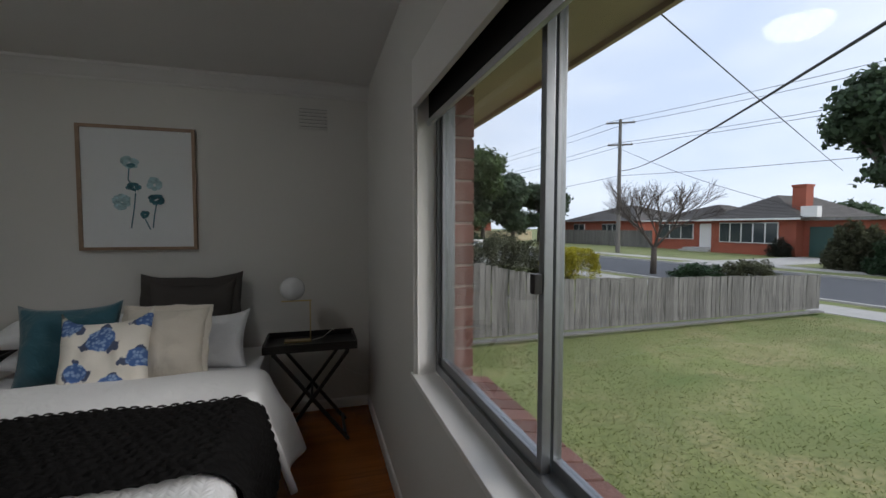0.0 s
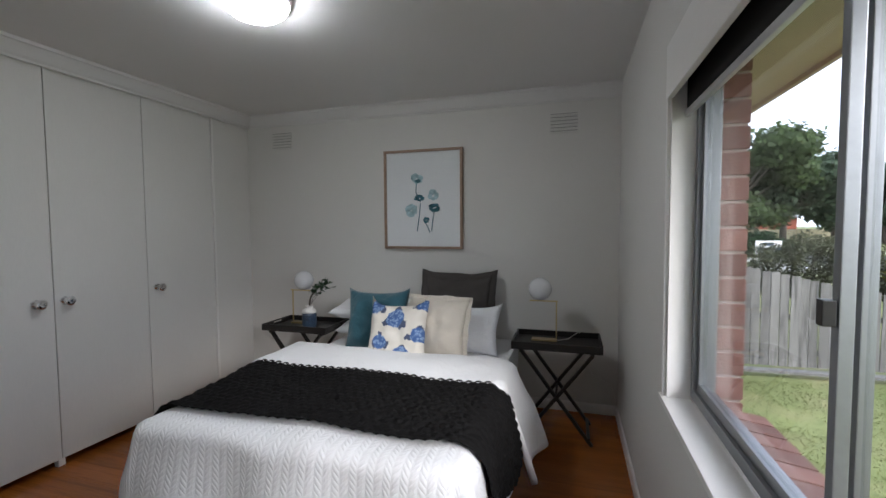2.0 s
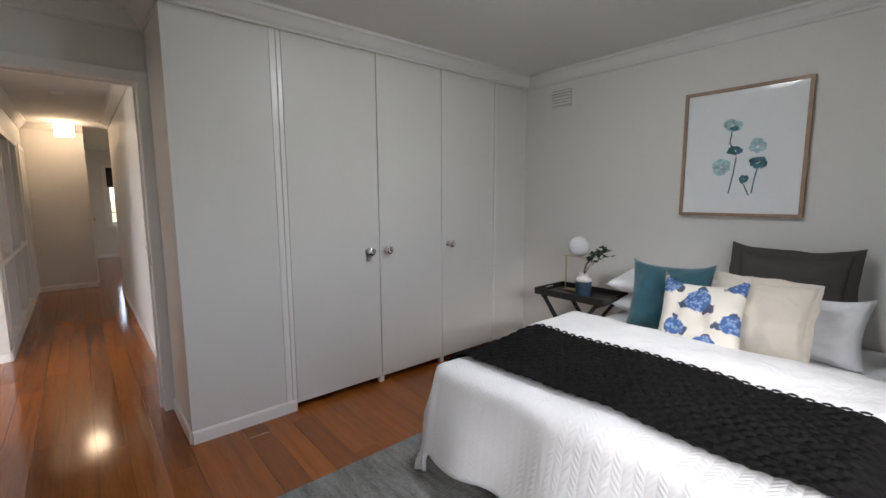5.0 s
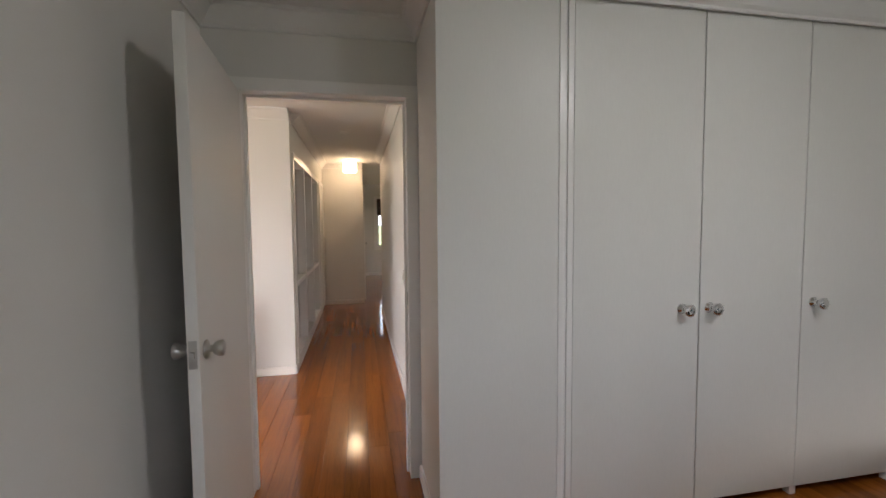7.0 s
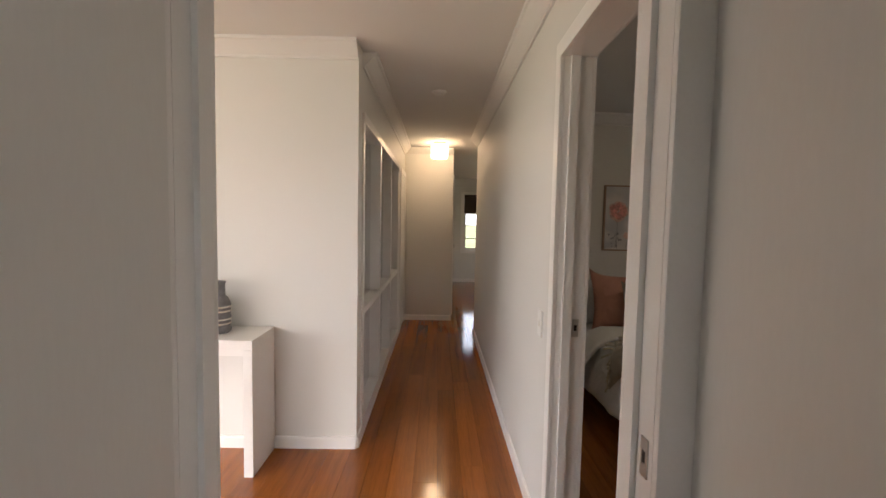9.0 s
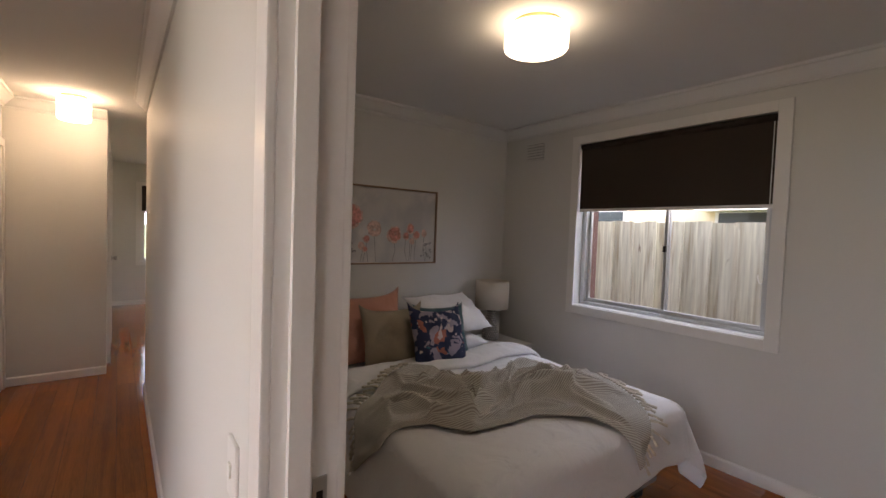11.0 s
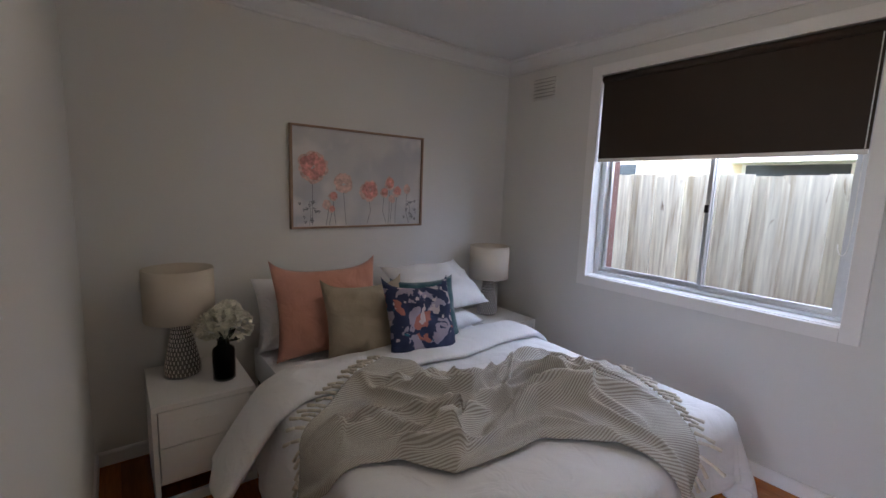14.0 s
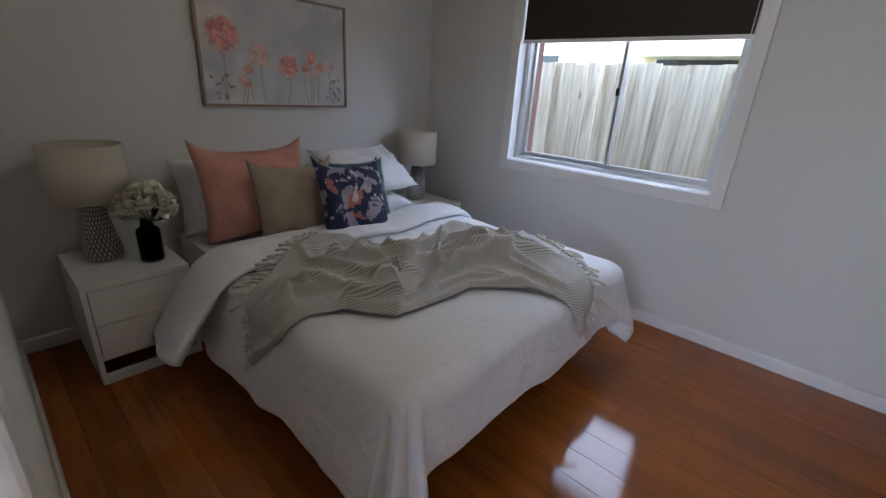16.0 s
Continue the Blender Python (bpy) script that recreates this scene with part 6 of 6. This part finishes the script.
# ---- trees and shrubs ----
def tree(at, trunk_h, r_trunk, blobs, n, leaf_size, material, label, seed):
    rr = random.Random(seed)
    t = thing("tree", label, "tree", at)
    tr = bmesh.new()
    rod(tr, (0, 0, -0.05), (0.05, 0, trunk_h), r_trunk, r_trunk * 0.7, 12)
    for (x, y, z, rx, rz) in blobs:
        rod(tr, (0.05, 0, trunk_h * 0.9), (x, y, z), r_trunk * 0.5, r_trunk * 0.12, 7)
    part("trunk", smooth(tr), BARK, t)
    verts, faces = [], []
    for (x, y, z, rx, rz) in blobs:
        for i in range(n):
            v = Vector((rr.gauss(0, 1), rr.gauss(0, 1), rr.gauss(0, 1))).normalized()
            bumpy = 0.75 + 0.5 * noise3(v.x + x, v.y + y, v.z + z, 2.5)
            k = rr.random() ** 0.33
            c = Vector((x + v.x * rx * k * bumpy, y + v.y * rx * k * bumpy, z + v.z * rz * k * bumpy))
            d = Vector((rr.uniform(-1, 1), rr.uniform(-1, 1), rr.uniform(-0.6, 0.6))).normalized()
            s = d.cross(v + Vector((0.01, 0, 0))).normalized() * leaf_size * rr.uniform(0.3, 0.6)
            d *= leaf_size * rr.uniform(0.7, 1.3)
            b = len(verts)
            verts += [c, c + d * 0.5 + s, c + d, c + d * 0.5 - s]
            faces.append((b, b + 1, b + 2, b + 3))
    me = bpy.data.meshes.new("crown")
    me.from_pydata([tuple(v) for v in verts], [], faces)
    me.materials.append(material)
    ob = new("crown", me)
    ob.parent = t
    return t


def cluster(rr, n, spread, z0, z1, r0, r1):
    return [(rr.uniform(-spread, spread), rr.uniform(-spread, spread), rr.uniform(z0, z1), rr.uniform(r0, r1), rr.uniform(r0, r1) * 0.75) for _ in range(n)]


rr = random.Random(21)
tree((16.5, 40.0, GZ), 2.6, 0.35, cluster(rr, 20, 5.0, 2.8, 8.0, 1.8, 2.8), 1500, 0.42, CROWN, "large broad green street tree", 1)
tree((23.0, 43.5, GZ), 2.6, 0.3, cluster(rr, 14, 3.2, 2.4, 7.4, 1.6, 2.5), 1400, 0.40, CROWND, "dark green broad street tree", 2)
tree((28.5, 46.0, GZ), 2.4, 0.3, cluster(rr, 12, 2.6, 2.4, 7.4, 1.5, 2.3), 1300, 0.40, CROWND, "dark green tree behind the hedge", 3)
tree((33.0, 47.0, GZ), 2.4, 0.3, cluster(rr, 12, 2.6, 2.2, 6.6, 1.5, 2.2), 1200, 0.4, CROWND, "dark green tree beside the far house", 7)
tree((10.0, 38.0, GZ), 2.2, 0.3, cluster(rr, 14, 3.4, 2.4, 7.0, 1.6, 2.4), 1300, 0.42, CROWN, "green tree beyond the fence", 4)
tree((23.5, 8.9, GZ), 3.0, 0.25, cluster(rr, 9, 1.5, 4.0, 7.6, 0.9, 1.5), 1500, 0.24, CROWND, "tall dark green garden tree", 5)
tree((52, 24.0, GZ), 2.0, 0.3, cluster(rr, 6, 2.2, 2.6, 3.6, 1.4, 2.0), 600, 0.5, CROWND, "dark tree behind the roof", 6)


def shrub(at, rx, ry, h, n, material, label, seed, flat=False, leaf_size=0.09):
    rr = random.Random(seed)
    t = thing("shrub", label, "shrub", at)
    tw = bmesh.new()
    for i in range(9):
        rod(tw, (rr.uniform(-0.2, 0.2), rr.uniform(-0.2, 0.2), -0.03), (rx * rr.uniform(-0.6, 0.6), ry * rr.uniform(-0.6, 0.6), h * 0.7), 0.03, 0.008, 6)
    part("branches", tw, BARK, t)
    verts, faces = [], []
    for i in range(n):
        v = Vector((rr.gauss(0, 1), rr.gauss(0, 1), abs(rr.gauss(0, 1)))).normalized()
        p = 0.5 if flat else 1.0
        q = Vector([math.copysign(abs(c) ** p, c) for c in v])
        bumpy = (0.93 if flat else 0.85) + (0.12 if flat else 0.4) * noise3(v.x, v.y, v.z + seed, 3.5)
        k = (rr.random() ** 0.12) * bumpy
        c = Vector((q.x * rx * k, q.y * ry * k, max(q.z * h * k, 0.03)))
        d = Vector((rr.uniform(-1, 1), rr.uniform(-1, 1), rr.uniform(-0.5, 1))).normalized()
        s = d.cross(Vector((0.2, 0.1, 1))).normalized() * leaf_size * rr.uniform(0.2, 0.45)
        d *= leaf_size * rr.uniform(0.6, 1.3)
        b = len(verts)
        verts += [c, c + d * 0.5 + s, c + d, c + d * 0.5 - s]
        faces.append((b, b + 1, b + 2, b + 3))
    me = bpy.data.meshes.new("foliage")
    me.from_pydata([tuple(v) for v in verts], [], faces)
    me.materials.append(material)
    ob = new("foliage", me)
    ob.parent = t
    return t


shrub((10.6, 12.9, GZ), 0.95, 0.95, 1.25, 9000, YELHEDGE, "clipped golden hedge ball behind the fence", 1, True, 0.08)
shrub((8.5, 14.0, GZ), 2.0, 1.6, 1.75, 14000, GREYBUSH, "wide grey-green shrub behind the fence", 2, False, 0.10)
shrub((14.2, 9.0, GZ), 1.5, 0.8, 0.95, 9000, GREYBUSH, "low olive shrub behind the paling fence", 3, False, 0.09)
shrub((12.2, 9.2, GZ), 1.2, 0.7, 0.85, 7000, LEAF, "low green shrub behind the paling fence", 4, False, 0.09)
shrub((24.9, 11.0, GZ), 1.3, 1.3, 2.3, 12000, GREYBUSH, "tall feathery olive shrub beside the driveway", 5, False, 0.16)
shrub((24.0, 8.6, GZ), 2.0, 1.8, 2.0, 12000, LEAF, "dense dark green garden shrub", 6, False, 0.16)
shrub((31.3, 17.8, GZ), 0.7, 0.8, 1.3, 3000, LEAFD, "small dark shrub against the brick house", 7, False, 0.12)
shrub((14.5, 30.0, GZ), 2.2, 1.6, 1.7, 9000, LEAF, "green shrub across the driveway", 8, False, 0.16)

bare = thing("bare_tree", "leafless winter street tree with fine branches", "tree", (14.92, 13.1, GZ))
rr = random.Random(17)
twigs = bmesh.new()
rod(twigs, (0, 0, -0.05), (0.03, 0, 1.15), 0.13, 0.10, 12)
part("trunk", smooth(twigs), BARK, bare)


def branch(bm, p, d, l, r, depth):
    q = p + d * l
    if depth > 2:
        rod(bm, p, q, r, r * 0.68, 7)
    else:
        bar(bm, p, q, r * 1.5, r * 1.5)
    if depth == 0:
        return
    for k in range(3 if depth > 1 else 4):
        nd = (d + Vector((rr.uniform(-1, 1), rr.uniform(-1, 1), rr.uniform(-0.25, 0.55))) * 0.75).normalized()
        branch(bm, q if k < 2 else p.lerp(q, 0.6), nd, l * rr.uniform(0.66, 0.86), r * 0.58, depth - 1)


for k in range(5):
    a = 2 * math.pi * k / 5 + 0.4
    bm = bmesh.new()
    branch(bm, Vector((0.03, 0, 1.05)), Vector((math.cos(a) * 0.8, math.sin(a) * 0.8, 0.95)).normalized(), 1.02, 0.055, 5)
    part("limb", bm, BARK, bare)

# lawn blades near the window
rr = random.Random(6)
verts, faces = [], []
for i in range(90000):
    x, y = 2.2 + 12.0 * rr.random() ** 1.5, rr.uniform(-2.5, 6.1)
    if noise3(x, y, 0, 0.9) + rr.uniform(-0.2, 0.2) < -0.5:
        continue
    h, a = rr.uniform(0.007, 0.020), rr.random() * 6.28
    w = 0.006
    b = len(verts)
    dx, dy = w * math.cos(a), w * math.sin(a)
    ox, oy = rr.uniform(-0.03, 0.03), rr.uniform(-0.03, 0.03)
    verts += [(x - dx, y - dy, GZ), (x + dx, y + dy, GZ), (x + ox, y + oy, GZ + h)]
    faces.append((b, b + 1, b + 2))
me = bpy.data.meshes.new("lawn_blades")
me.from_pydata(verts, [], faces)
me.materials.append(BLADE)
tagged(new("lawn_blades", me), "short patchy lawn grass", "grass", kind="stuff")
sign = thing("sign_board", "white and blue real estate sign board", "sign", (11.9, 23.2, GZ))
part("panel", boxes((-0.55, 0.55, -0.03, 0.03, 0.6, 1.15)), WHITEL, sign)
part("print", boxes((-0.5, 0.5, -0.036, -0.031, 0.65, 0.82), (-0.3, 0.2, -0.036, -0.031, 0.9, 1.05)), NAVYCER, sign, "blue printed bars")
for x in (-0.5, 0.5):
    part("post", boxes((x - 0.04, x + 0.04, -0.02, 0.06, -0.02, 1.15)), WHITEL, sign)

for ob in scene.objects:
    if ob not in house_objects and ob.parent is None:
        ob.matrix_basis = SITE @ ob.matrix_basis


# ---- floorboards ----
def plank_mesh(length, width):
    bm = bmesh.new()
    box(bm, 0, length, 0, width, -0.02, 0.0)
    top = [e for e in bm.edges if all(v.co.z > -0.001 for v in e.verts)]
    bmesh.ops.bevel(bm, geom=top, offset=0.0009, segments=1, affect="EDGES")
    me = bpy.data.meshes.new("floorboard")
    bm.to_mesh(me)
    bm.free()
    me.materials.append(WOODF)
    return me


PW = 0.132
LENGTHS = (1.3, 1.9, 2.5, 3.1)
MESHES = [plank_mesh(k - 0.0008, PW - 0.0008) for k in LENGTHS]
rng = random.Random(4)
spare = bmesh.new()
count = 0
y = -4.25
while y < 3.72:
    x = -12.6 - rng.random() * 1.3
    while x < 0.7:
        k = rng.randrange(4)
        near = (x > -9.3 or x + LENGTHS[k] > -8.4) and (-0.4 < y < 3.66) and count < 300 and x + LENGTHS[k] < 0.79
        if near and not (x + LENGTHS[k] < -6.5 and y > 0.9):
            ob = new("floorboard", MESHES[k])
            ob.parent = floor
            ob.location = (x, y, 0)
            count += 1
        else:
            box(spare, max(x, -12.6), min(x + LENGTHS[k] - 0.0008, 0.79), y, y + PW - 0.0008, -0.02, 0.0)
        x += LENGTHS[k]
    y += PW
tagged(part("floorboards_beyond", spare, WOODF, floor), kind="stuff")
